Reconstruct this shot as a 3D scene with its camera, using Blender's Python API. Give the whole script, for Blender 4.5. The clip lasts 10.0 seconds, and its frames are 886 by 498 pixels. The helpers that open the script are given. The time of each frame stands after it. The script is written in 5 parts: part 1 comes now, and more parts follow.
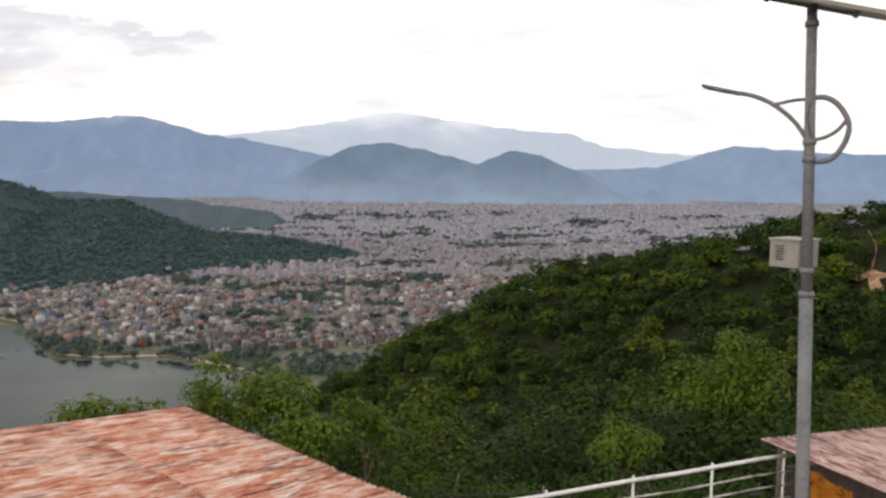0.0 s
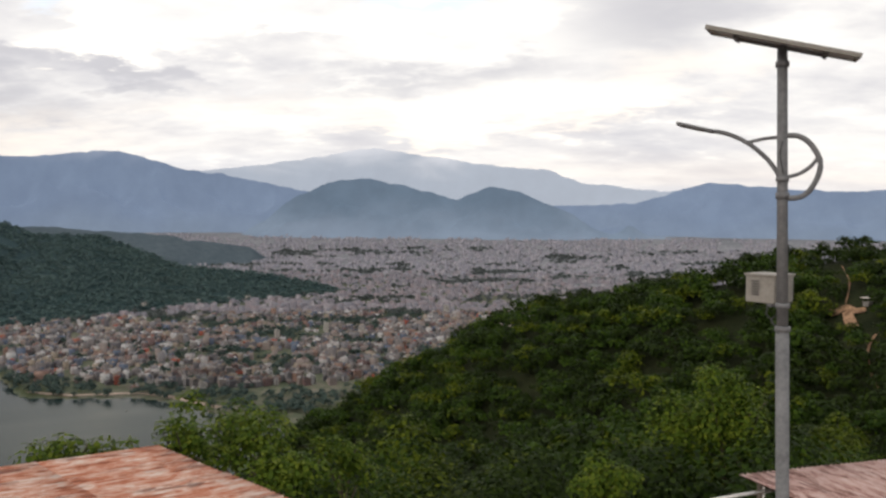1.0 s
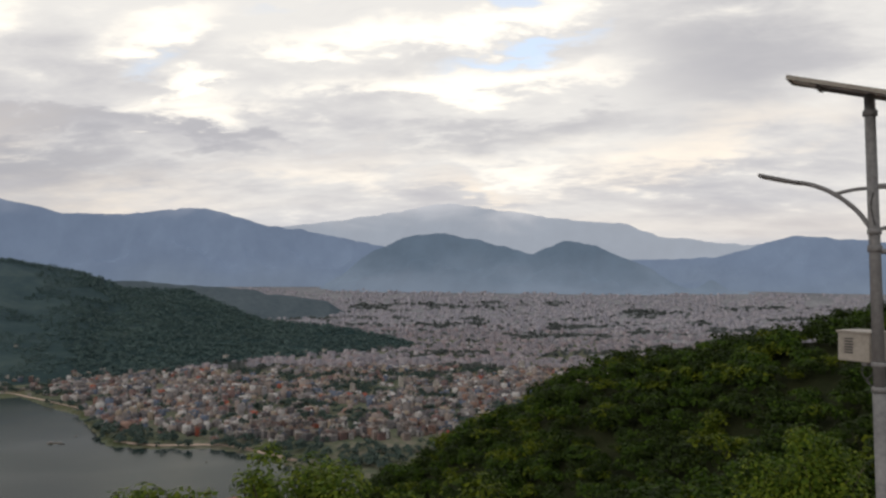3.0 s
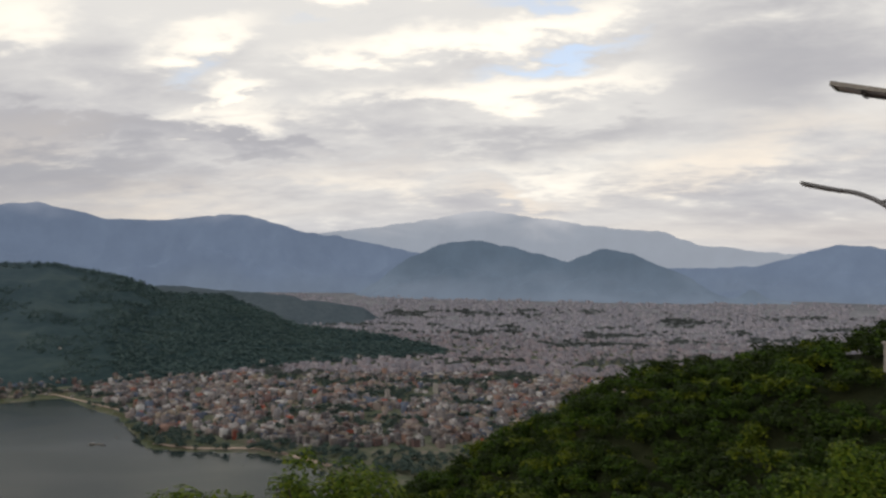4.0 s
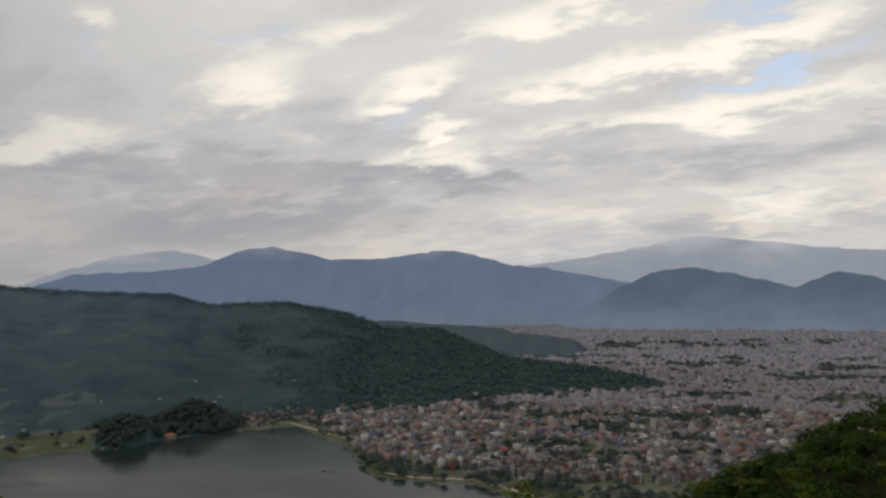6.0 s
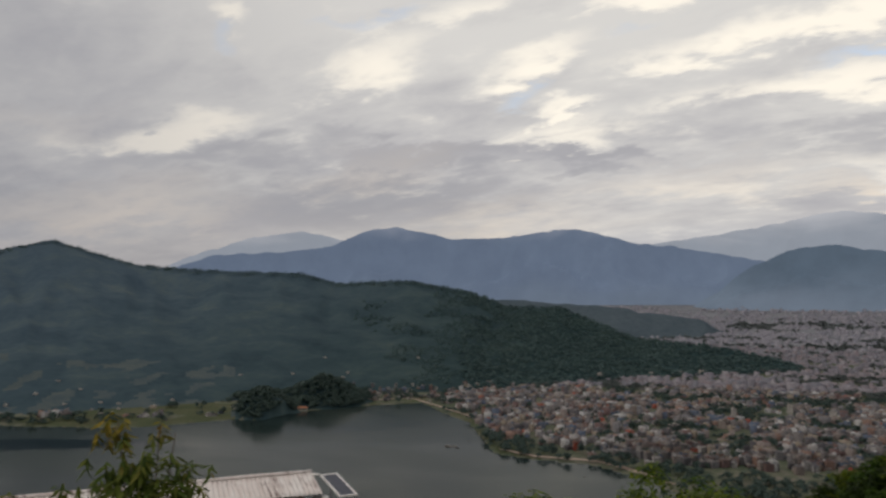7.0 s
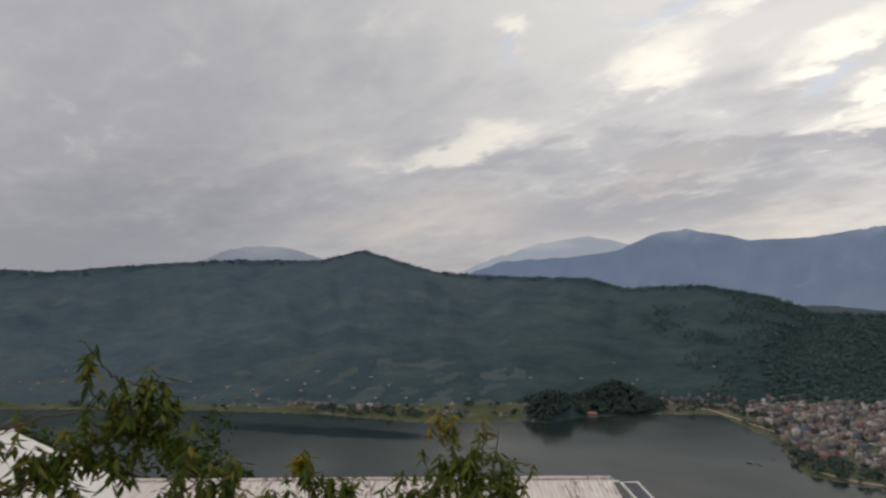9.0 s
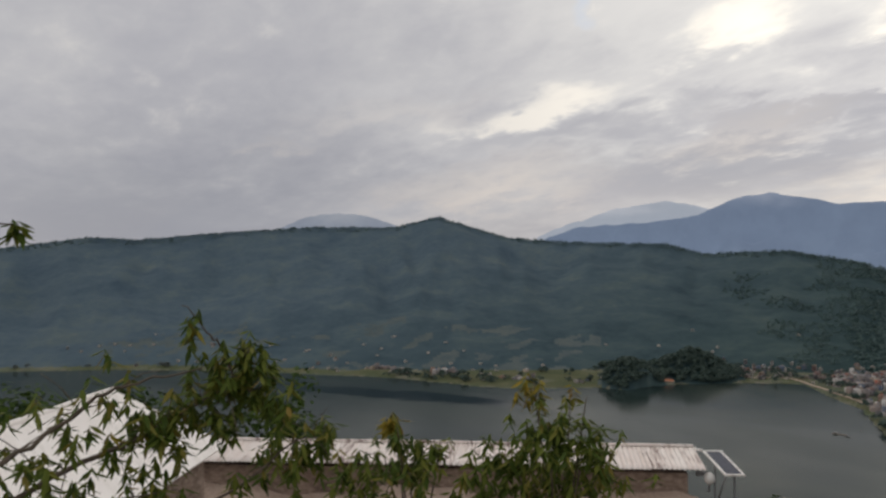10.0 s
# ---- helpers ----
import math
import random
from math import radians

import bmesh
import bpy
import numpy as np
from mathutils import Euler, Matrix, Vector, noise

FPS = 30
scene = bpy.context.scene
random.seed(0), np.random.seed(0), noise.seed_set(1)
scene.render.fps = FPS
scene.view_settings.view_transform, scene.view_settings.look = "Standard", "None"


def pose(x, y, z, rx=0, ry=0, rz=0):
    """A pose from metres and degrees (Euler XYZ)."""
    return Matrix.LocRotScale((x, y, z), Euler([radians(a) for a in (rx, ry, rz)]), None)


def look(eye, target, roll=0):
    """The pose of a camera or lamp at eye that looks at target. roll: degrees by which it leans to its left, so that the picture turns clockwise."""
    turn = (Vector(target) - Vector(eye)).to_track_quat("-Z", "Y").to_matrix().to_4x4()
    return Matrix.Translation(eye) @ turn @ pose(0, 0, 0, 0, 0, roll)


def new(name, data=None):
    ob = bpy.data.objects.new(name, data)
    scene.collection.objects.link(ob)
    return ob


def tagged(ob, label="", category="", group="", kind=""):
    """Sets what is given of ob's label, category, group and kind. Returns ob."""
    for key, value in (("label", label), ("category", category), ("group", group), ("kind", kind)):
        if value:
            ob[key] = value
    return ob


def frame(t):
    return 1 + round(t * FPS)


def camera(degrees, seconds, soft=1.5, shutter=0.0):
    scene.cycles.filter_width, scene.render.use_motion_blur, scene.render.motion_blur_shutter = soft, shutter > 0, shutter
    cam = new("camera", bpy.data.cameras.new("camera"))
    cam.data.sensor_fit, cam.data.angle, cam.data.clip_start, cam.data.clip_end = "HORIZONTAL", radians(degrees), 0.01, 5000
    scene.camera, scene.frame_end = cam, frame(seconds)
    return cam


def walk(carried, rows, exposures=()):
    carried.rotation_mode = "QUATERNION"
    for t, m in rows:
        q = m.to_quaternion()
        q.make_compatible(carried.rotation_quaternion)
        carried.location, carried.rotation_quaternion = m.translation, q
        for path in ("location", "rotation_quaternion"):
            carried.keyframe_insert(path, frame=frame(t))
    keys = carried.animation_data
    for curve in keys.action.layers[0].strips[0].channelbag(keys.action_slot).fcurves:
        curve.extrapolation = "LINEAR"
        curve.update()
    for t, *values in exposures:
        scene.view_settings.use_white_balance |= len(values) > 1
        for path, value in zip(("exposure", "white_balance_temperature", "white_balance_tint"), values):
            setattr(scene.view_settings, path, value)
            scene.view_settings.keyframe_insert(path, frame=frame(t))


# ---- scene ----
# ---- camera ----
cam = camera(59.75, 10.0, soft=2.5, shutter=0.4)
EYE_Z = 300.0            # the eye stands 300 m above the lake, whose level is zero


def shot(shift, yaw, pitch, roll):
    """Camera pose: metres moved aside to the left, heading clockwise from +Y, tilt up, roll."""
    return (pose(-0.766 * shift, -0.643 * shift, EYE_Z, 0, 0, -yaw)
            @ pose(0, 0, 0, 90 + pitch) @ pose(0, 0, 0, 0, 0, roll))


WALK = (
    (0.0, -0.16, 9.68, -5.22, 0.49), (0.5, -0.16, 11.08, -3.71, 0.07), (1.0, -0.16, 11.21, -2.57, 0.59),
    (1.5, -0.16, 10.55, -0.76, 0.21), (2.0, -0.16, 10.66, -0.87, 0.26), (2.5, -0.16, 8.16, 0.21, 0.33),
    (2.7, -0.16, 6.68, 1.16, 0.40), (3.8, -0.16, 4.30, 1.66, 0.80), (4.0, -0.16, 2.98, 1.91, 0.94),
    (4.5, -0.15, 0.0, 3.39, 0.45), (5.0, -0.13, -4.38, 4.47, 0.23), (5.2, -0.12, -6.30, 4.55, 0.10),
    (6.3, -0.03, -14.90, 3.80, -0.60), (6.5, 0.0, -16.88, 3.35, -0.72), (7.0, 0.066, -21.38, 2.72, -0.29),
    (7.5, 0.126, -25.55, 2.89, -0.56), (8.0, 0.169, -31.83, 2.33, -0.12), (8.5, 0.194, -39.14, 3.32, -0.64),
    (9.0, 0.216, -42.40, 3.22, -0.45), (9.5, 0.239, -45.83, 2.39, -0.94), (10.0, 0.285, -47.90, 0.77, -0.55))
walk(cam, [(t, shot(s, y, p, r)) for t, s, y, p, r in WALK],
     exposures=((0.0, 0.72), (0.5, 0.56), (1.0, 0.40), (1.5, 0.25), (2.5, 0.10), (4.5, -0.15), (5.2, -0.22), (6.5, -0.31), (8.0, -0.28), (10.0, 0.02)))

# ---- world and sun ----
SUN_AZ, SUN_EL = -115.0, 24.0     # low in the west, behind cloud


def build_world():
    world = bpy.data.worlds.new("evening_sky")
    scene.world = world
    world.use_nodes = True
    n, l = world.node_tree.nodes, world.node_tree.links
    n.clear()
    out, bg = n.new("ShaderNodeOutputWorld"), n.new("ShaderNodeBackground")
    l.new(bg.outputs[0], out.inputs[0])
    sky = n.new("ShaderNodeTexSky")
    sky.sky_type, sky.sun_disc = 'NISHITA', False
    sky.sun_elevation, sky.sun_rotation = radians(SUN_EL), radians(SUN_AZ)
    sky.altitude = 1000
    skys = n.new("ShaderNodeVectorMath")
    skys.operation = 'SCALE'
    skys.inputs[3].default_value = 0.30
    l.new(sky.outputs[0], skys.inputs[0])
    tc, sep = n.new("ShaderNodeTexCoord"), n.new("ShaderNodeSeparateXYZ")
    l.new(tc.outputs["Generated"], sep.inputs[0])

    def math_node(op, a, b=None, c=None, clamp=False):
        m = n.new("ShaderNodeMath")
        m.operation, m.use_clamp = op, clamp
        for i, v in enumerate((a, b, c)):
            if v is None:
                continue
            if isinstance(v, (int, float)):
                m.inputs[i].default_value = v
            else:
                l.new(v, m.inputs[i])
        return m.outputs[0]

    def mix(fac, a, b):
        m = n.new("ShaderNodeMix")
        m.data_type = 'RGBA'
        for s, v in ((m.inputs[0], fac), (m.inputs[6], a), (m.inputs[7], b)):
            if isinstance(v, (tuple, float)):
                s.default_value = v
            else:
                l.new(v, s)
        return m.outputs[2]

    def ramp(v, lo, hi):
        m = n.new("ShaderNodeMapRange")
        m.interpolation_type = 'SMOOTHSTEP'
        l.new(v, m.inputs[0])
        m.inputs[1].default_value, m.inputs[2].default_value = lo, hi
        return m.outputs[0]

    # the cloud deck lies in a plane: look-up by the place where the sight line meets it
    z = math_node('ADD', math_node('MAXIMUM', sep.outputs[2], 0.0), 0.20)
    px, py = math_node('DIVIDE', sep.outputs[0], z), math_node('DIVIDE', sep.outputs[1], z)
    comb = n.new("ShaderNodeCombineXYZ")
    l.new(px, comb.inputs[0])
    l.new(py, comb.inputs[1])

    def noise_at(scale, stretch, detail, rough, distort, seed):
        mp = n.new("ShaderNodeMapping")
        mp.vector_type = 'TEXTURE'
        mp.inputs["Rotation"].default_value = (0, 0, radians(-15))
        mp.inputs["Scale"].default_value = (stretch, 1, 1)
        l.new(comb.outputs[0], mp.inputs[0])
        t = n.new("ShaderNodeTexNoise")
        t.noise_dimensions = '4D'
        l.new(mp.outputs[0], t.inputs["Vector"])
        t.inputs["W"].default_value = seed
        for k, v in (("Scale", scale), ("Detail", detail), ("Roughness", rough), ("Distortion", distort)):
            t.inputs[k].default_value = v
        return t.outputs["Fac"]

    def weigh(*pairs):
        total = None
        for v, w in pairs:
            q = math_node('MULTIPLY', v, w)
            total = q if total is None else math_node('ADD', total, q)
        return total

    big = noise_at(0.85, 1.3, 3, 0.5, 0.3, 3.1)
    mid = noise_at(2.0, 1.7, 6, 0.55, 0.4, 7.7)
    puff = noise_at(4.2, 1.5, 7, 0.58, 0.3, 1.3)
    curl = noise_at(2.6, 1.2, 5, 0.55, 0.2, 9.2)
    fluff = noise_at(9.5, 1.6, 6, 0.6, 0.35, 2.8)
    # heading and elevation in degrees, with ragged edges, to place the single clouds
    deg = 180 / math.pi
    head = math_node('MULTIPLY', math_node('ARCTAN2', sep.outputs[0], sep.outputs[1]), deg)
    lift = math_node('MULTIPLY', math_node('ARCSINE', sep.outputs[2]), deg)
    torn = n.new("ShaderNodeCombineXYZ")
    l.new(weigh((head, 1.0), (mid, 13.0), (puff, 7.0), (fluff, 4.0)), torn.inputs[0])
    l.new(weigh((lift, 1.0), (curl, 6.5), (puff, 5.0), (fluff, 4.0)), torn.inputs[1])

    def clouds(rows, soft=0.9):
        """How much of these clouds stands at each place: heading, elevation, half length, half height, slant, weight."""
        total = None
        for h, e, w, t, slant, weight in rows:
            mp, ln, mr = n.new("ShaderNodeMapping"), n.new("ShaderNodeVectorMath"), n.new("ShaderNodeMapRange")
            mp.vector_type, ln.operation, mr.interpolation_type = 'TEXTURE', 'LENGTH', 'SMOOTHSTEP'
            mp.inputs["Location"].default_value = (h + 12.0, e + 7.75, 0)
            mp.inputs["Rotation"].default_value = (0, 0, radians(slant))
            mp.inputs["Scale"].default_value = (0.85 * w, 0.85 * t, 1)
            l.new(torn.outputs[0], mp.inputs[0])
            l.new(mp.outputs[0], ln.inputs[0])
            l.new(ln.outputs["Value"], mr.inputs[0])
            mr.inputs[1].default_value, mr.inputs[2].default_value = 1.0 + soft, 1.0 - soft
            mr.inputs[3].default_value, mr.inputs[4].default_value = 0.0, weight
            total = mr.outputs[0] if total is None else math_node('MAXIMUM', total, mr.outputs[0])
        return total

    bright = clouds(((-14.9, 15.7, 5.5, 1.1, 17, 1.0), (-11.4, 13.1, 3.2, 0.7, 5, 0.9), (7.4, 17.9, 14.0, 1.0, 8, 0.9), (7.4, 13.9, 11.0, 1.3, 3, 0.8),
                     (-26.5, 16.4, 4.5, 1.5, 28, 0.75), (-39.6, 11.2, 5.5, 1.2, 12, 1.0), (-12.7, 11.4, 6.0, 1.4, 10, 0.55), (-34.6, 19.4, 1.4, 1.2, 0, 0.8),
                     (-22.0, 20.0, 7.0, 1.0, 15, 0.6), (0.0, 21.5, 12.0, 1.2, 6, 0.8), (14.0, 8.0, 14.0, 2.2, 4, 0.35)))
    peach = clouds(((8.5, 5.9, 4.6, 0.8, -2, 1.0), (24.5, 8.9, 9.0, 1.5, 14, 0.7), (-46.5, 4.9, 8.5, 1.9, 8, 1.0), (-60.8, 8.0, 3.0, 0.6, 4, 0.7),
                    (-17.0, 5.0, 7.0, 1.4, 0, 0.45), (-3.0, 7.3, 9.0, 1.2, 4, 0.4), (-52.0, 10.2, 7.0, 1.0, 8, 0.35), (-27.0, 8.5, 6.0, 1.4, 10, 0.4)))
    shade = clouds(((26.0, 15.0, 6.5, 4.5, 10, 0.8), (-22.3, 9.7, 6.3, 0.8, 2, 1.0), (-12.0, 9.4, 4.6, 0.7, -4, 0.9), (-26.5, 7.2, 8.0, 1.6, 0, 0.5),
                    (11.0, 9.8, 10.0, 1.0, 4, 0.5), (-37.5, 9.2, 7.5, 0.9, 8, 0.6), (-57.0, 14.5, 13.0, 5.5, 12, 0.3), (-36.0, 5.5, 16.0, 2.2, 0, 0.5)))
    blue = clouds(((10.7, 16.2, 7.5, 0.9, 9, 0.8), (-16.0, 13.6, 3.6, 0.9, 12, 0.6), (13.2, 20.4, 9.0, 0.9, 4, 0.8), (-35.8, 17.6, 1.8, 1.6, 40, 0.6),
                   (-28.2, 19.0, 3.4, 0.9, 10, 0.55), (-5.5, 18.2, 4.0, 0.9, 14, 0.55), (-8.0, 27.0, 16.0, 2.0, 8, 0.7)))
    shape = weigh((big, 0.36), (mid, 0.28), (puff, 0.20), (fluff, 0.16), (bright, 0.10), (shade, -0.12))
    grey, pale, lit = (0.545, 0.535, 0.56, 1), (0.85, 0.825, 0.79, 1), (1.26, 1.17, 1.02, 1)
    cloud = mix(ramp(shape, 0.37, 0.58), grey, pale)
    cloud = mix(math_node('MULTIPLY', shade, 0.55), cloud, (0.445, 0.44, 0.465, 1))
    cloud = mix(math_node('MULTIPLY', ramp(weigh((bright, 0.60), (puff, 0.85), (fluff, 0.8), (curl, 0.3)), 1.05, 1.58), 1.0), cloud, lit)
    cloud = mix(math_node('MULTIPLY', peach, ramp(weigh((puff, 0.4), (curl, 0.2), (fluff, 0.4)), 0.32, 0.62)), cloud, (1.05, 0.92, 0.77, 1))
    west = ramp(weigh((sep.outputs[0], -0.94), (sep.outputs[1], 0.34)), 0.60, 1.05)
    open_sky = ramp(weigh((blue, 0.8), (puff, -0.4), (fluff, -0.3), (mid, -0.2)), -0.22, 0.35)
    sky_or_cloud = mix(open_sky, cloud, mix(0.45, skys.outputs[0], pale))
    # low down the deck thins into a peach and grey haze
    haze = mix(ramp(noise_at(1.0, 2.0, 4, 0.5, 0.3, 5.5), 0.40, 0.60), (0.56, 0.56, 0.60, 1), (0.80, 0.71, 0.63, 1))
    low = math_node('MULTIPLY', ramp(math_node('SUBTRACT', 0.12, sep.outputs[2]), 0.0, 0.12), 0.6)
    col = mix(low, sky_or_cloud, haze)
    col = mix(math_node('MULTIPLY', clouds(((-69.0, 3.0, 17.0, 6.5, 8, 1.0), (-45.0, 1.0, 16.0, 3.0, 0, 0.35), (-27.0, 6.0, 13.0, 3.2, 0, 0.30))), 0.75), col, (0.20, 0.21, 0.245, 1))
    # the deck is thicker towards the west
    l.new(mix(math_node('MULTIPLY', west, 0.95), col, mix(0.72, col, (0.33, 0.335, 0.375, 1))), bg.inputs[0])
    bg.inputs[1].default_value = 1.0


build_world()
sun = new("sun", bpy.data.lights.new("sun", 'SUN'))
sun.data.energy, sun.data.angle, sun.data.color = 0.8, radians(14), (1.0, 0.90, 0.78)
a, e = radians(SUN_AZ), radians(SUN_EL)
sun.matrix_world = look((0, 0, 400), (-math.sin(a) * math.cos(e), -math.cos(a) * math.cos(e), 400 - math.sin(e)))

# ---- materials ----


def material(name, rough=0.8, metal=0.0, spec=0.3):
    m = bpy.data.materials.new(name)
    m.use_nodes = True
    b = m.node_tree.nodes["Principled BSDF"]
    b.inputs["Roughness"].default_value, b.inputs["Metallic"].default_value = rough, metal
    b.inputs["Specular IOR Level"].default_value = spec
    return m, m.node_tree.nodes, m.node_tree.links, b


def coords(n, l, scale=(1, 1, 1), rot=0.0):
    tc, mp = n.new("ShaderNodeTexCoord"), n.new("ShaderNodeMapping")
    l.new(tc.outputs["Object"], mp.inputs[0])
    mp.inputs["Scale"].default_value = scale
    mp.inputs["Rotation"].default_value = (0, 0, rot)
    return mp.outputs[0]


def noise_tex(n, l, vec, scale, detail=4, rough=0.6, distort=0.0):
    t = n.new("ShaderNodeTexNoise")
    l.new(vec, t.inputs["Vector"])
    for k, v in (("Scale", scale), ("Detail", detail), ("Roughness", rough), ("Distortion", distort)):
        t.inputs[k].default_value = v
    return t.outputs["Fac"]


def color_ramp(n, l, fac, stops):
    r = n.new("ShaderNodeValToRGB")
    while len(r.color_ramp.elements) < len(stops):
        r.color_ramp.elements.new(0.5)
    for el, (p, c) in zip(r.color_ramp.elements, stops):
        el.position, el.color = p, (*c, 1)
    l.new(fac, r.inputs[0])
    return r.outputs[0]


def blend(n, l, fac, a, b, mode='MIX'):
    m = n.new("ShaderNodeMix")
    m.data_type, m.blend_type = 'RGBA', mode
    for s, v in ((m.inputs[0], fac), (m.inputs[6], a), (m.inputs[7], b)):
        if isinstance(v, float):
            s.default_value = v
        elif isinstance(v, tuple):
            s.default_value = (*v, 1)
        else:
            l.new(v, s)
    return m.outputs[2]


def bump(n, l, b, height, strength, distance):
    k = n.new("ShaderNodeBump")
    k.inputs["Strength"].default_value, k.inputs["Distance"].default_value = strength, distance
    l.new(height, k.inputs["Height"])
    l.new(k.outputs[0], b.inputs["Normal"])


def speckled(name, stops, scale=(1, 1, 1), s1=3.0, s2=30.0, rough=0.8, metal=0.0, bump_d=0.004, spec=0.3, mixing=0.5):
    """A surface whose colour varies at two scales, with fine relief."""
    m, n, l, b = material(name, rough, metal, spec)
    v = coords(n, l, scale)
    big, fine = noise_tex(n, l, v, s1), noise_tex(n, l, v, s2, 3)
    mx = n.new("ShaderNodeMath")
    mx.operation = 'MULTIPLY_ADD'
    l.new(fine, mx.inputs[0])
    mx.inputs[1].default_value = mixing
    sc = n.new("ShaderNodeMath")
    sc.operation = 'MULTIPLY'
    l.new(big, sc.inputs[0])
    sc.inputs[1].default_value = 1 - mixing
    l.new(sc.outputs[0], mx.inputs[2])
    l.new(color_ramp(n, l, mx.outputs[0], stops), b.inputs["Base Color"])
    bump(n, l, b, fine, 0.5, bump_d)
    return m


def leafy(name, stops, patch=0.05, rough=0.6, per_object=False):
    """Leaves: each differs from the next, and whole patches differ too."""
    m, n, l, b = material(name, rough, 0, 0.10)
    g = n.new("ShaderNodeNewGeometry")
    v = coords(n, l)
    mx = n.new("ShaderNodeMath")
    mx.operation = 'MULTIPLY_ADD'
    l.new(g.outputs["Random Per Island"], mx.inputs[0])
    mx.inputs[1].default_value = 0.5
    sc = n.new("ShaderNodeMath")
    sc.operation = 'MULTIPLY'
    l.new(noise_tex(n, l, v, patch, 2), sc.inputs[0])
    sc.inputs[1].default_value = 0.5
    l.new(sc.outputs[0], mx.inputs[2])
    c = color_ramp(n, l, mx.outputs[0], stops)
    l.new(c, b.inputs["Base Color"])
    tr, add = n.new("ShaderNodeBsdfTranslucent"), n.new("ShaderNodeMixShader")
    l.new(c, tr.inputs[0])
    add.inputs[0].default_value = 0.25
    l.new(b.outputs[0], add.inputs[1])
    l.new(tr.outputs[0], add.inputs[2])
    l.new(add.outputs[0], n["Material Output"].inputs[0])
    return m



def hill_cover():
    """Woods on the long hill: dark on the spur, haze painted in as paler blue towards the west."""
    m, n, l, b = material("hill_forest", 0.95, 0, 0.05)
    v = coords(n, l)
    big, fine = noise_tex(n, l, v, 0.006, 6, 0.6, 0.4), noise_tex(n, l, v, 0.045, 4)
    both = n.new("ShaderNodeMath")
    both.operation = 'MULTIPLY_ADD'
    l.new(fine, both.inputs[0])
    both.inputs[1].default_value = 0.35
    part_big = n.new("ShaderNodeMath")
    part_big.operation = 'MULTIPLY'
    l.new(big, part_big.inputs[0])
    part_big.inputs[1].default_value = 0.65
    l.new(part_big.outputs[0], both.inputs[2])
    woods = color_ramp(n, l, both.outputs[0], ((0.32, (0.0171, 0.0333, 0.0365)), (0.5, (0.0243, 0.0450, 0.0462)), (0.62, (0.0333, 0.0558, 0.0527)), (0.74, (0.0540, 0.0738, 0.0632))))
    hazed_woods = color_ramp(n, l, both.outputs[0], ((0.34, (0.044, 0.070, 0.0969)), (0.5, (0.061, 0.090, 0.1140)), (0.62, (0.078, 0.106, 0.1178)), (0.74, (0.110, 0.130, 0.1216))))
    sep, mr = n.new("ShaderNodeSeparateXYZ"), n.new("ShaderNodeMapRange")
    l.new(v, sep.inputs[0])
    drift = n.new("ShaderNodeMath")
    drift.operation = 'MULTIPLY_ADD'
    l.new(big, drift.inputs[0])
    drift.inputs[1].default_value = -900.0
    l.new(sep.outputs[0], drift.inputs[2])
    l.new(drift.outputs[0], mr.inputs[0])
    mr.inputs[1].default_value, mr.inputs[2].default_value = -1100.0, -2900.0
    l.new(blend(n, l, mr.outputs[0], woods, hazed_woods), b.inputs["Base Color"])
    bump(n, l, b, fine, 0.4, 2.5)
    return m


FOREST = hill_cover()
# the rise behind the spur: haze is mixed into its base colour
FAR_WOOD = speckled("haze_tinted_far_wood", ((0.35, (0.060, 0.082, 0.100)), (0.65, (0.090, 0.114, 0.132))), s1=0.006, s2=0.05, rough=0.95, bump_d=3.0, spec=0.05)
FIELDS = speckled("fields_and_earth", ((0.35, (0.05, 0.07, 0.045)), (0.5, (0.10, 0.11, 0.075)), (0.65, (0.17, 0.15, 0.125))),
                  s1=0.006, s2=0.06, rough=0.95, bump_d=0.5, spec=0.05)
# floor colour darkened to put shade into the gaps between crowns
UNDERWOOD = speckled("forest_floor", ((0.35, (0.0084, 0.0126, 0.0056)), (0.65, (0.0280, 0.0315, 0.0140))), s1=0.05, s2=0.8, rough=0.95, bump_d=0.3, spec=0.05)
# far fields with the valley haze put into their colour
HAZED_PLAIN = speckled("haze_paled_fields", ((0.35, (0.15, 0.16, 0.175)), (0.65, (0.25, 0.25, 0.265))), s1=0.006, s2=0.05, rough=0.95, bump_d=0.5, spec=0.05)
GRASS = speckled("lakeside_meadow", ((0.35, (0.048, 0.062, 0.034)), (0.5, (0.072, 0.083, 0.044)), (0.65, (0.12, 0.105, 0.068))), s1=0.012, s2=0.12, rough=0.95, bump_d=0.4, spec=0.05)
CLEARED = speckled("cleared_hill_terrace", ((0.35, (0.054, 0.076, 0.088)), (0.65, (0.088, 0.104, 0.100))), s1=0.02, s2=0.2, rough=0.95, bump_d=0.4, spec=0.05)
TERRACE = speckled("trodden_earth", ((0.35, (0.10, 0.085, 0.065)), (0.65, (0.22, 0.19, 0.15))), s1=0.4, s2=6, rough=0.95)


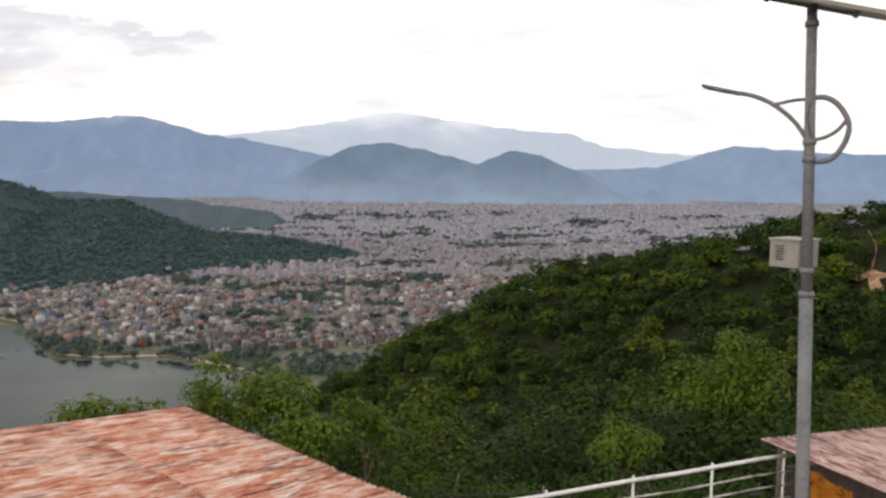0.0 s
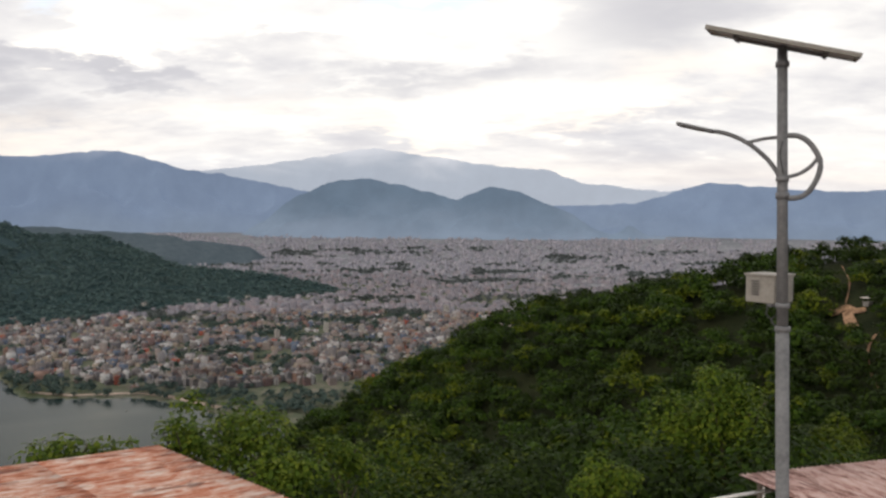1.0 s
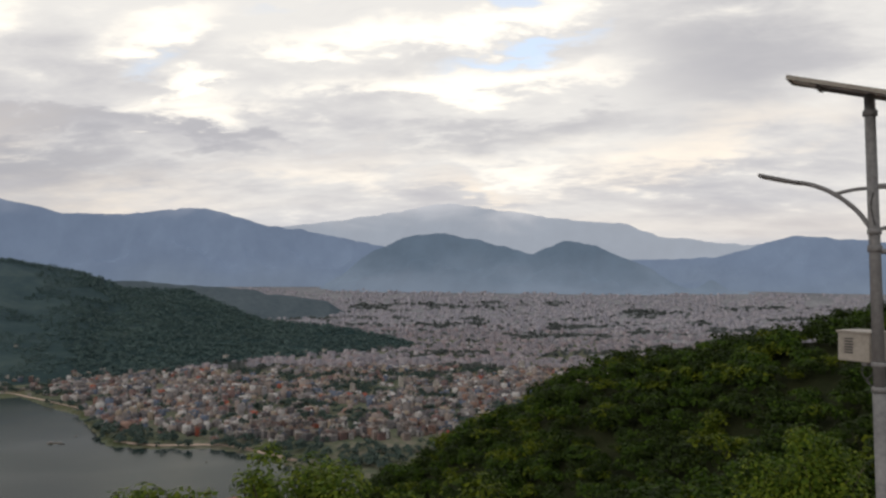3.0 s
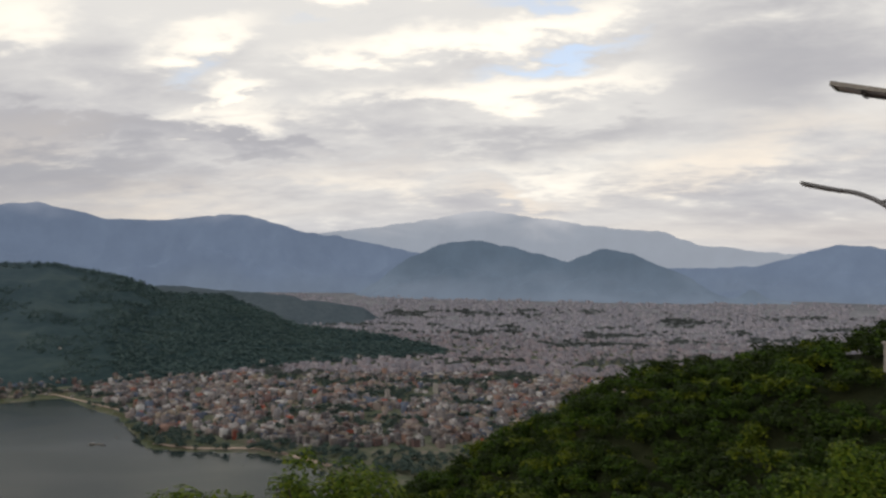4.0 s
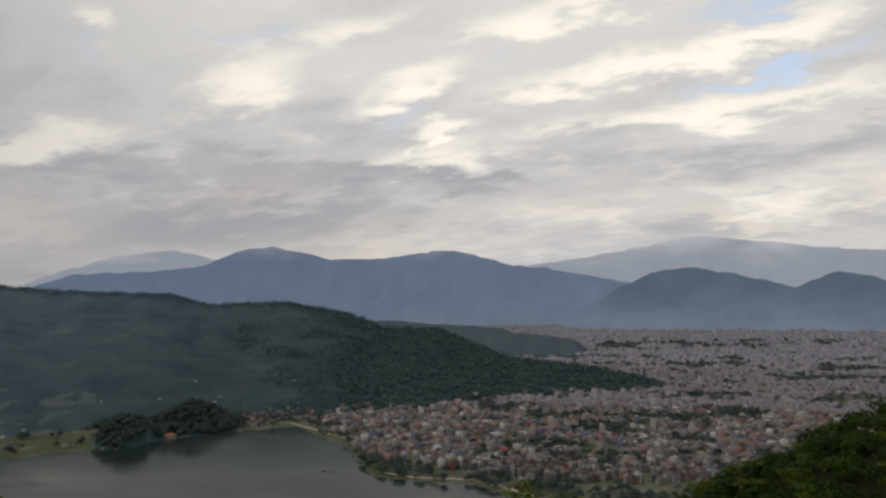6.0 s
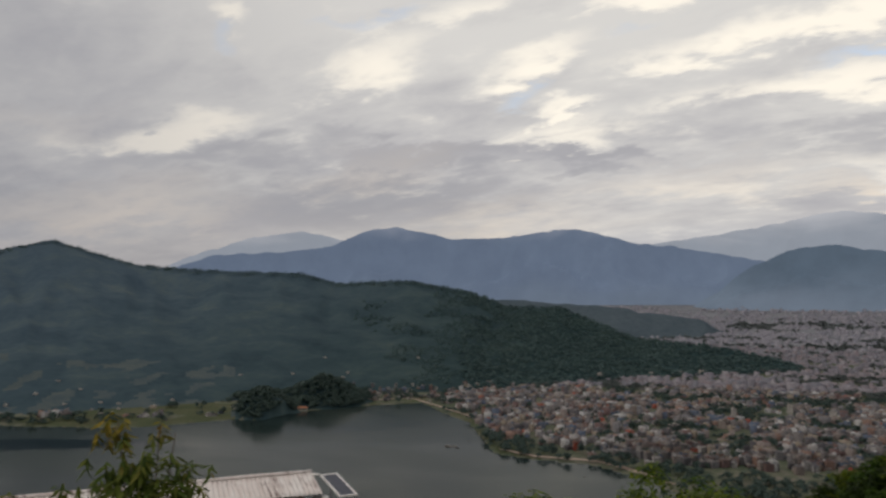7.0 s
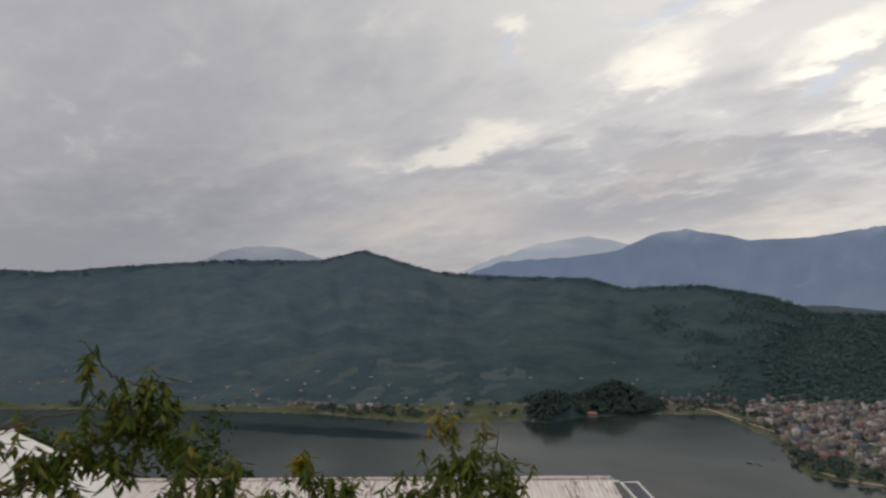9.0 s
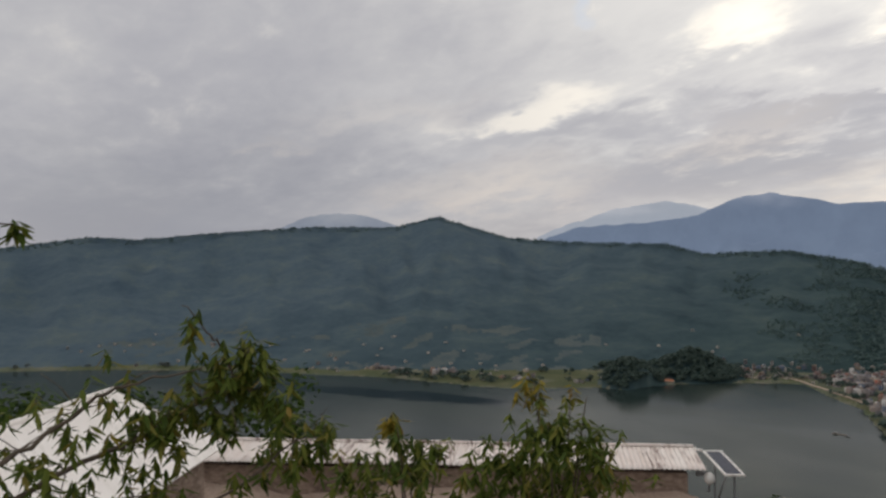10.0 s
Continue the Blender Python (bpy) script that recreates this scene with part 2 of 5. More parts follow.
def mountain_material(name, rock, haze_glow, low, top, cap=None):
    """A range kilometres off: haze is put in as emission over a faint wooded slope."""
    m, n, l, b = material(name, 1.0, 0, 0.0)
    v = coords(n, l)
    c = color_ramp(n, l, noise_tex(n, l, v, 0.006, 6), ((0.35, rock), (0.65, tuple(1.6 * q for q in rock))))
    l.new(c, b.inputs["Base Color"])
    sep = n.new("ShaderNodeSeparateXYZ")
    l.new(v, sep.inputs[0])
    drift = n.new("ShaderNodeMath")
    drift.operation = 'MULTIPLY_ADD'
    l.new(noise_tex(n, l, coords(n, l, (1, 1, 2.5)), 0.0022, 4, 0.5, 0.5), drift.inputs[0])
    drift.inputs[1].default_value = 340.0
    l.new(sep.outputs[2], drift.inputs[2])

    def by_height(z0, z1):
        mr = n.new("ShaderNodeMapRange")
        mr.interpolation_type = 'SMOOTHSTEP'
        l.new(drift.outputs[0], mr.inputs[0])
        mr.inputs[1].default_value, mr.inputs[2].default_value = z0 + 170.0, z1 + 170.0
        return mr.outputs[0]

    # emission paints thicker haze low over the valley, and cloud on the highest crests
    glow = blend(n, l, by_height(110.0, top), low, haze_glow)
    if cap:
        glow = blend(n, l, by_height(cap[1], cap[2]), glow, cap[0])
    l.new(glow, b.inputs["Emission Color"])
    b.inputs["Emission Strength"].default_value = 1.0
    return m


VALLEY_HAZE_GLOW = (0.144, 0.172, 0.218)
MOUNT = {"near": mountain_material("haze_glow_valley_hill", (0.036, 0.052, 0.070), (0.078, 0.104, 0.140), VALLEY_HAZE_GLOW, 420.0),
         "mid": mountain_material("haze_glow_blue_mountain", (0.046, 0.060, 0.078), (0.112, 0.145, 0.212), (0.122, 0.152, 0.204), 380.0, ((0.24, 0.265, 0.33), 560.0, 760.0)),
         "far": mountain_material("haze_glow_far_mountain", (0.04, 0.05, 0.06), (0.30, 0.325, 0.375), (0.34, 0.36, 0.40), 420.0, ((0.52, 0.52, 0.55), 540.0, 760.0)),
         "west": mountain_material("haze_glow_west_mountain", (0.04, 0.05, 0.06), (0.20, 0.222, 0.27), (0.20, 0.22, 0.27), 400.0, ((0.33, 0.34, 0.37), 480.0, 700.0))}


def lake_material():
    m, n, l, b = material("lake_water", 0.15, 0, 0.04)
    v = coords(n, l, (1, 2.2, 1), 0.5)
    c = color_ramp(n, l, noise_tex(n, l, v, 0.0022, 5, 0.5, 0.6), ((0.40, (0.0140, 0.0240, 0.0235)), (0.6, (0.0270, 0.0370, 0.0330))))
    l.new(c, b.inputs["Base Color"])
    mr = n.new("ShaderNodeMapRange")
    l.new(noise_tex(n, l, v, 0.003, 4, 0.5, 0.8), mr.inputs[0])
    mr.inputs[1].default_value, mr.inputs[2].default_value = 0.4, 0.6
    mr.inputs[3].default_value, mr.inputs[4].default_value = 0.13, 0.20
    # a long calm slick off the western shore: smoother, its dark reflection also painted in
    mp, ln, calm = n.new("ShaderNodeMapping"), n.new("ShaderNodeVectorMath"), n.new("ShaderNodeMapRange")
    mp.vector_type, ln.operation, calm.interpolation_type = 'TEXTURE', 'LENGTH', 'SMOOTHSTEP'
    tear = n.new("ShaderNodeVectorMath")
    tear.operation = 'MULTIPLY_ADD'
    nz = n.new("ShaderNodeTexNoise")
    l.new(coords(n, l), nz.inputs["Vector"])
    nz.inputs["Scale"].default_value, nz.inputs["Detail"].default_value = 0.006, 4
    l.new(nz.outputs["Color"], tear.inputs[0])
    tear.inputs[1].default_value = (120, 120, 0)
    l.new(coords(n, l), tear.inputs[2])
    l.new(tear.outputs[0], mp.inputs[0])
    mp.inputs["Location"].default_value = (-1225, 1158, 0)
    mp.inputs["Rotation"].default_value = (0, 0, radians(19))
    mp.inputs["Scale"].default_value = (330, 48, 1000)
    l.new(mp.outputs[0], ln.inputs[0])
    l.new(ln.outputs["Value"], calm.inputs[0])
    calm.inputs[1].default_value, calm.inputs[2].default_value = 1.3, 0.6
    still = n.new("ShaderNodeMath")
    still.operation = 'MULTIPLY_ADD'
    l.new(calm.outputs[0], still.inputs[0])
    still.inputs[1].default_value = -0.10
    l.new(mr.outputs[0], still.inputs[2])
    still.use_clamp = True
    l.new(still.outputs[0], b.inputs["Roughness"])
    l.new(blend(n, l, calm.outputs[0], c, (0.006, 0.012, 0.015)), b.inputs["Base Color"])
    bump(n, l, b, noise_tex(n, l, coords(n, l), 0.35, 4), 0.11, 0.2)
    return m


LAKE = lake_material()


def town_wall(name, per_island, cols):
    m, n, l, b = material(name, 0.9, 0, 0.1)
    if per_island:
        r = n.new("ShaderNodeNewGeometry").outputs["Random Per Island"]
    else:
        r = n.new("ShaderNodeObjectInfo").outputs["Random"]
    cr = n.new("ShaderNodeValToRGB")
    cr.color_ramp.interpolation = 'CONSTANT'
    while len(cr.color_ramp.elements) < len(cols):
        cr.color_ramp.elements.new(0.5)
    for el, (p, c) in zip(cr.color_ramp.elements, cols):
        el.position, el.color = p, (*c, 1)
    l.new(r, cr.inputs[0])
    dirt = color_ramp(n, l, noise_tex(n, l, coords(n, l), 0.4, 4), ((0.3, (0.6, 0.58, 0.56)), (0.65, (1, 1, 1))))
    l.new(blend(n, l, 1.0, cr.outputs[0], dirt, 'MULTIPLY'), b.inputs["Base Color"])
    return m


NEAR_COLS = ((0.0, (0.197, 0.181, 0.181)), (0.15, (0.279, 0.238, 0.222)), (0.28, (0.124, 0.119, 0.130)), (0.42, (0.228, 0.222, 0.233)), (0.55, (0.279, 0.186, 0.155)),
             (0.63, (0.393, 0.378, 0.373)), (0.72, (0.197, 0.134, 0.130)), (0.80, (0.310, 0.264, 0.212)), (0.87, (0.124, 0.155, 0.218)), (0.93, (0.496, 0.496, 0.496)), (0.985, (0.352, 0.103, 0.073)))
# distance haze is put into these wall colours: muted and bluish, outermost palest
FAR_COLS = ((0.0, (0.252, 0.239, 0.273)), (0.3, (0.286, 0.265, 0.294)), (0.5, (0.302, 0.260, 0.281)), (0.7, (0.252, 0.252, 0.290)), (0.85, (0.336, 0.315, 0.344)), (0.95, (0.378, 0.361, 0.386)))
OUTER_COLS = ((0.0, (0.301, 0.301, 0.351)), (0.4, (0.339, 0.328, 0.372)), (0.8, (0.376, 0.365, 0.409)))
OUTER_WALL = town_wall("haze_paled_outer_wall", True, OUTER_COLS)
HOUSE_WALL, TOWN_WALL, FAR_WALL = town_wall("painted_house_wall", False, NEAR_COLS), town_wall("town_house_wall", True, NEAR_COLS), town_wall("haze_muted_far_wall", True, FAR_COLS)
DARK_GLASS = speckled("dark_window", ((0.3, (0.02, 0.024, 0.03)), (0.7, (0.05, 0.055, 0.06))), rough=0.3, spec=0.5)
ROOF_SLAB = speckled("roof_slab", ((0.3, (0.22, 0.20, 0.19)), (0.7, (0.36, 0.33, 0.31))), s1=0.1, s2=1.0, rough=0.95)
TREE_LEAF = leafy("tree_leaves", ((0.25, (0.0118, 0.0283, 0.0025)), (0.5, (0.0265, 0.0549, 0.0041)), (0.75, (0.0516, 0.0874, 0.0063))), patch=0.11)
DARK_LEAF = leafy("dark_tree_leaves", ((0.25, (0.0072, 0.0148, 0.0016)), (0.5, (0.0144, 0.0280, 0.0024)), (0.75, (0.0260, 0.0443, 0.0032))), patch=0.11)
WARM_LEAF = leafy("yellowish_tree_leaves", ((0.25, (0.0356, 0.0533, 0.0034)), (0.5, (0.0675, 0.0944, 0.0053)), (0.75, (0.1065, 0.1273, 0.0081))), patch=0.11)
NEAR_LEAF = leafy("bright_tree_leaves", ((0.2, (0.0264, 0.0540, 0.0052)), (0.5, (0.0660, 0.1080, 0.0084)), (0.8, (0.1380, 0.1680, 0.0156))), patch=0.8)
# valley, spur and distant leaves have haze mixed into their colour, bluer and paler
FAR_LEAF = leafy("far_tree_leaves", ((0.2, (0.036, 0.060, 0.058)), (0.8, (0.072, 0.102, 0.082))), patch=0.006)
SPUR_LEAF = leafy("haze_blue_hillside_leaves", ((0.2, (0.0627, 0.1030, 0.1060)), (0.5, (0.0739, 0.1187, 0.1175)), (0.8, (0.0918, 0.1389, 0.1271))), patch=0.006)
PALE_LEAF = leafy("haze_paled_tree_leaves", ((0.2, (0.0650, 0.0780, 0.0806)), (0.8, (0.1105, 0.1274, 0.1196))), patch=0.006)
BARK = speckled("bark", ((0.3, (0.05, 0.04, 0.03)), (0.7, (0.14, 0.11, 0.085))), scale=(1, 1, 0.3), s1=6, s2=40, rough=0.95)

# ---- meshes out of arrays ----


def mesh_arrays(name, verts, faces, mats, index=None, smooth=False):
    """A mesh from an (n, 3) array of places and an (m, 3 or 4) array of corners."""
    me = bpy.data.meshes.new(name)
    verts, faces = np.asarray(verts, dtype=np.float32), np.asarray(faces, dtype=np.int32)
    k = faces.shape[1]
    me.vertices.add(len(verts))
    me.vertices.foreach_set("co", verts.ravel())
    me.loops.add(faces.size)
    me.loops.foreach_set("vertex_index", faces.ravel())
    me.polygons.add(len(faces))
    me.polygons.foreach_set("loop_start", np.arange(0, faces.size, k, dtype=np.int32))
    for m in mats:
        me.materials.append(m)
    if index is not None:
        me.polygons.foreach_set("material_index", np.asarray(index, dtype=np.int32))
    me.update(calc_edges=True)
    if smooth:
        me.polygons.foreach_set("use_smooth", np.ones(len(faces), dtype=bool))
    return me


def part(name, bm, mat, parent, label=""):
    """One mesh object from a bmesh (or a ready mesh) under a thing or a part."""
    if isinstance(bm, bmesh.types.BMesh):
        me = bpy.data.meshes.new(name)
        bm.to_mesh(me)
        bm.free()
        me.materials.append(mat)
    else:
        me = bm
    ob = new(name, me)
    ob.parent = parent
    return tagged(ob, label)


def thing(name, label, category, m=None, group="", kind=""):
    ob = new(name)
    ob.empty_display_size = 0.2
    if m is not None:
        ob.matrix_world = m
    return tagged(ob, label, category, group, kind)


def box(bm, x0, x1, y0, y1, z0, z1, m=None, bevel=0.0):
    r = bmesh.ops.create_cube(bm, size=1.0)
    t = Matrix.Translation(((x0 + x1) / 2, (y0 + y1) / 2, (z0 + z1) / 2)) @ Matrix.Diagonal((x1 - x0, y1 - y0, z1 - z0, 1))
    bmesh.ops.transform(bm, matrix=(m @ t) if m is not None else t, verts=r["verts"])
    if bevel:
        edges = list({ed for v in r["verts"] for ed in v.link_edges})
        bmesh.ops.bevel(bm, geom=edges, offset=bevel, segments=1, affect='EDGES')
    return bm


def tube(bm, path, radii, sides=8, cap=True):
    """A round bar along a path, with a radius at each point of it."""
    path = [Vector(p) for p in path]
    if isinstance(radii, (int, float)):
        radii = [radii] * len(path)
    rings, ref = [], Vector((0, 0, 1))
    for i, p in enumerate(path):
        d = (path[min(i + 1, len(path) - 1)] - path[max(i - 1, 0)]).normalized()
        s = d.cross(ref)
        if s.length < 0.05:
            s = d.cross(Vector((0, 1, 0)))
        s.normalize()
        u = s.cross(d).normalized()
        rings.append([bm.verts.new(p + float(radii[i]) * (math.cos(q) * s + math.sin(q) * u)) for q in [2 * math.pi * k / sides for k in range(sides)]])
    for r0, r1 in zip(rings, rings[1:]):
        for k in range(sides):
            f = bm.faces.new((r0[k], r0[(k + 1) % sides], r1[(k + 1) % sides], r1[k]))
            f.smooth = True
    if cap:
        bm.faces.new(rings[0][::-1])
        bm.faces.new(rings[-1])
    return bm


def curve_points(pts, steps=6):
    """A smooth line through a few points."""
    pts = [Vector(p) for p in pts]
    out = []
    for i in range(len(pts) - 1):
        p0, p1, p2, p3 = pts[max(i - 1, 0)], pts[i], pts[i + 1], pts[min(i + 2, len(pts) - 1)]
        for k in range(steps):
            t = k / steps
            out.append(0.5 * (2 * p1 + (p2 - p0) * t + (2 * p0 - 5 * p1 + 4 * p2 - p3) * t * t + (3 * p1 - p0 - 3 * p2 + p3) * t ** 3))
    return out + [pts[-1]]


# ---- the lie of the land ----


def value_noise(x, y, seed=0):
    xi, yi = np.floor(x).astype(np.int64), np.floor(y).astype(np.int64)
    fx, fy = x - xi, y - yi
    fx, fy = fx * fx * (3 - 2 * fx), fy * fy * (3 - 2 * fy)

    def h(i, j):
        k = (i * 374761393 + j * 668265263 + seed * 1442695041) & 0xFFFFFFFF
        k = ((k ^ (k >> 13)) * 1274126177) & 0xFFFFFFFF
        return ((k ^ (k >> 16)) & 0xFFFF) / 65535.0

    return (h(xi, yi) * (1 - fx) + h(xi + 1, yi) * fx) * (1 - fy) + (h(xi, yi + 1) * (1 - fx) + h(xi + 1, yi + 1) * fx) * fy


def fbm(x, y, octaves=4, seed=0):
    s, a, t = 0.0, 1.0, 0.0
    for o in range(octaves):
        s, t = s + a * value_noise(x * 2 ** o, y * 2 ** o, seed + o), t + a
        a *= 0.5
    return s / t


def ease(t):
    t = np.clip(t, 0, 1)
    return t * t * (3 - 2 * t)


# headings in degrees from +Y, clockwise; distances in metres from the terrace
SHORE_AZ = (-110, -78, -71, -58, -51.5, -46, -42, -37.4, -34.6, -32.6, -27.3, -23, -21.4, -19.6, -18.8, -17.7, -14.6, -10.3, -7.4, -5.8, -2, 1, 30)
SHORE_R = (2700, 2480, 2350, 2082, 1960, 1830, 1790, 1820, 1815, 1890, 1960, 2000, 1839, 1715, 1559, 1402, 1349, 1322, 1256, 1200, 1130, 1090, 900)
HILL_AZ = (-150, -110, -77.8, -72.5, -69.6, -63.6, -58, -51.8, -50, -48.2, -46, -43, -37.3, -31.7, -29.4, -24, -19.4, -16.6, -12.6, -7.6, -1.4, 3.2, 4.6)
HILL_EL = (0.5, 0.8, 0.98, 1.73, 1.55, 2.07, 2.43, 2.40, 2.72, 3.17, 2.45, 1.52, 1.11, 0.95, 0.22, 0.40, -0.45, -1.54, -1.68, -3.75, -4.41, -5.45, -6.6)
HILL_R = ((-150, -48, -30, -19, -12, -7.6, -1.4, 3.2, 10), (3900, 3900, 3700, 3450, 3300, 3100, 3000, 2950, 2900))
HILL_FOOT = ((-150, -78, -55, -42, -31, -21, -9, 3, 10), (2760, 2540, 2110, 2030, 2180, 2160, 2430, 2800, 2850))
RIDGE_AZ = (-16, -10, -5, 0.7, 3.6, 6.2, 10.4, 14.6, 18.7, 21.2, 23.2, 28.6, 35, 39.5, 60, 95)
RIDGE_EL = (-40, -28, -20, -15.0, -13.7, -12.1, -10.0, -7.42, -6.1, -5.6, -5.5, -3.95, -2.4, -1.3, 0.5, 0.5)
RIDGE_R = ((-16, 0, 10, 20, 30, 40, 60, 95), (600, 520, 490, 460, 440, 420, 380, 320))
TREE_H = 9.0


def plain_height(d):
    return 1.5 + 212 * np.clip((d - 1350) / 3450, 0, 1) ** 4


def land(az, d):
    """Height of the ground, and what covers it (0 fields, 1 far forest, 2 near wood, 3 terrace)."""
    az, d = np.asarray(az, float), np.asarray(d, float)
    x, y = d * np.sin(np.radians(az)), d * np.cos(np.radians(az))
    shore = np.interp(az, SHORE_AZ, SHORE_R) + 26 * (fbm(x / 90, y / 90, 3, 3) - 0.5)
    z = np.where(d > shore, plain_height(d) + 1.0 * (fbm(x / 60, y / 60, 2, 9) - 0.5), -0.4 - np.clip((shore - d) * 0.05, 0, 5))
    cover = np.zeros_like(z, dtype=int)
    # the long dark hill over the lake
    rc, rf = np.interp(az, *HILL_R), np.interp(az, *HILL_FOOT) + 90 * (fbm(x / 160, y / 160, 3, 21) - 0.5)
    zc = EYE_Z + rc * np.tan(np.radians(np.interp(az, HILL_AZ, HILL_EL)))
    s = np.clip((d - rf) / (rc - rf), 0, 1)
    gully = (np.abs(fbm(az / 4.0, d / 1400, 3, 31) - 0.5) * 2) * 0.32 + (fbm(x / 260, y / 260, 2, 35) - 0.5) * 0.09
    zf = plain_height(rf)
    rise = zf + (zc - zf) * (s ** 1.1 * (1 - 1.15 * gully * np.clip(4 * s * (1 - s), 0, 1)))
    rise = np.where(d > rc, zc - 0.55 * (d - rc), rise) + 10 * (fbm(x / 30, y / 30, 3, 41) - 0.5) * ease(s * 8)
    on = (rise > z + 2) & (d > rf) & (az < 6)
    z, cover = np.where(on, rise, z), np.where(on, 1, cover)
    # the low wooded rise behind it
    zc2 = EYE_Z + 3950 * np.tan(np.radians(np.interp(az, (-18, -12.5, -9.2, -6.5, -4.3, -2.6, -1.2, 0, 2), (-1.0, -1.3, -1.5, -2.0, -2.3, -2.6, -3.5, -4.6, -6))))
    h2 = zc2 - 0.5 * np.abs(d - 3950) + 26 * (fbm(x / 70, y / 70, 4, 51) - 0.5)
    on = (h2 > z) & (az < 2.5) & (az > -30) & (d > 3300)
    z, cover = np.where(on, h2, z), np.where(on, 4, cover)
    # wooded knolls on the shore
    for ka, kr, kw, kh in ((-34.4, 1885, 55, 52), (-32.6, 1985, 50, 24), (-30.1, 2050, 82, 52)):
        kx, ky = kr * math.sin(radians(ka)), kr * math.cos(radians(ka))
        k = kh * np.exp(-(((x - kx) ** 2 + (y - ky) ** 2) / kw ** 2) ** 1.3) * (0.8 + 0.5 * fbm(x / 30, y / 30, 3, 61))
        on = k > 3
        z, cover = np.where(on & (d > shore - 15), np.maximum(z, z + k), z), np.where(on & (d > shore - 15), 1, cover)
    # the slope under the terrace and the wooded ridge across the ravine
    edge = np.interp(az, (-180, -14, -6, 2, 30, 34, 44, 180), (15, 14, 11.5, 9.0, 9.4, 12, 13, 15))
    slope = 294.6 - 0.47 * np.maximum(0, d - edge) - 1.2 * ease((d - edge) / 2.5)
    rr = np.interp(az, *RIDGE_R)
    zr = EYE_Z + rr * np.tan(np.radians(np.interp(az, RIDGE_AZ, RIDGE_EL))) - TREE_H
    t = ease((d - 50) / (rr - 50))
    bowl = np.where(d < rr, slope * (1 - t) + zr * t, zr - 0.6 * (d - rr))
    w = ease((az + 16) / 12)
    near = np.maximum(slope, bowl * w + slope * (1 - w)) + np.where(d > 40, 6 * (fbm(x / 50, y / 50, 3, 71) - 0.5) * ease((d - 40) / 60), 0)
    back = ease((np.abs(az) - 95) / 30)
    near = near * (1 - back) + (294.6 + 14 * (fbm(x / 90, y / 90, 3, 81) - 0.5) * ease((d - 20) / 60)) * back
    on = near > z
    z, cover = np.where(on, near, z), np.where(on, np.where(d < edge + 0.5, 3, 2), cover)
    return z, cover


def at(az, d, z=None):
    """A place by heading and distance; on the ground unless a height is given."""
    a = radians(az)
    return Vector((d * math.sin(a), d * math.cos(a), float(land(az, d)[0]) if z is None else z))


def aim(az, el, d):
    """A place by heading, elevation seen from the eye, and horizontal distance."""
    a = radians(az)
    return Vector((d * math.sin(a), d * math.cos(a), EYE_Z + d * math.tan(radians(el))))


def build_ground():
    azs = np.concatenate([np.arange(-180, -84, 3.0), np.arange(-84, 52, 0.28), np.arange(52, 180, 3.0)])
    ds = np.concatenate([[0.0], np.geomspace(4, 900, 130), np.linspace(912, 4890, 250)])
    A, D = np.meshgrid(azs, ds, indexing="ij")
    Z, C = land(A, D)
    x, y = D * np.sin(np.radians(A)), D * np.cos(np.radians(A))
    na, nd = A.shape
    i, j = np.meshgrid(np.arange(na), np.arange(nd - 1), indexing="ij")
    i2 = (i + 1) % na
    f = np.stack([i * nd + j, i2 * nd + j, i2 * nd + j + 1, i * nd + j + 1], -1).reshape(-1, 4)
    # meadows on the flat shore, and cleared terraces low on the long hill
    shore = np.interp(A, SHORE_AZ, SHORE_R)
    meadow = (C == 0) & (A < -36.5) & (D > shore + 8) & (fbm(x / 80, y / 80, 2, 161) > 0.36)
    cleared = (C == 1) & (A < -36.5) & (A > -72) & (Z < 40 + 80 * fbm(x / 200, y / 200, 2, 167)) & (fbm(x / 50, y / 70, 3, 163) > 0.60)
    spit = (C == 0) & (A > -27) & (A < -14) & (D < shore + 70) & (D > shore + 8) & (fbm(x / 40, y / 40, 2, 165) > 0.42)
    C = np.where(cleared, 6, np.where(meadow | spit, 5, C))
    # the far plain switches to its haze-coloured fields by distance
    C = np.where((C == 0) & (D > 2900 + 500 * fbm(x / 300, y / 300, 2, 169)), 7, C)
    idx = C[:, 1:].reshape(-1)
    me = mesh_arrays("ground", np.stack([x, y, Z], -1).reshape(-1, 3), f, (FIELDS, FOREST, UNDERWOOD, TERRACE, FAR_WOOD, GRASS, CLEARED, HAZED_PLAIN), idx, True)
    tagged(new("ground", me), "valley floor, wooded hills and a trodden hilltop terrace", "ground", kind="structure")


build_ground()
bm = bmesh.new()
bmesh.ops.create_grid(bm, x_segments=40, y_segments=40, size=1.0, matrix=Matrix.Translation((-1650, 900, 0)) @ Matrix.Diagonal((2150, 1700, 1, 1)))
ob = part("lake", bm, LAKE, None)
tagged(ob, "calm grey-green lake with faint wind streaks", "lake", kind="structure")


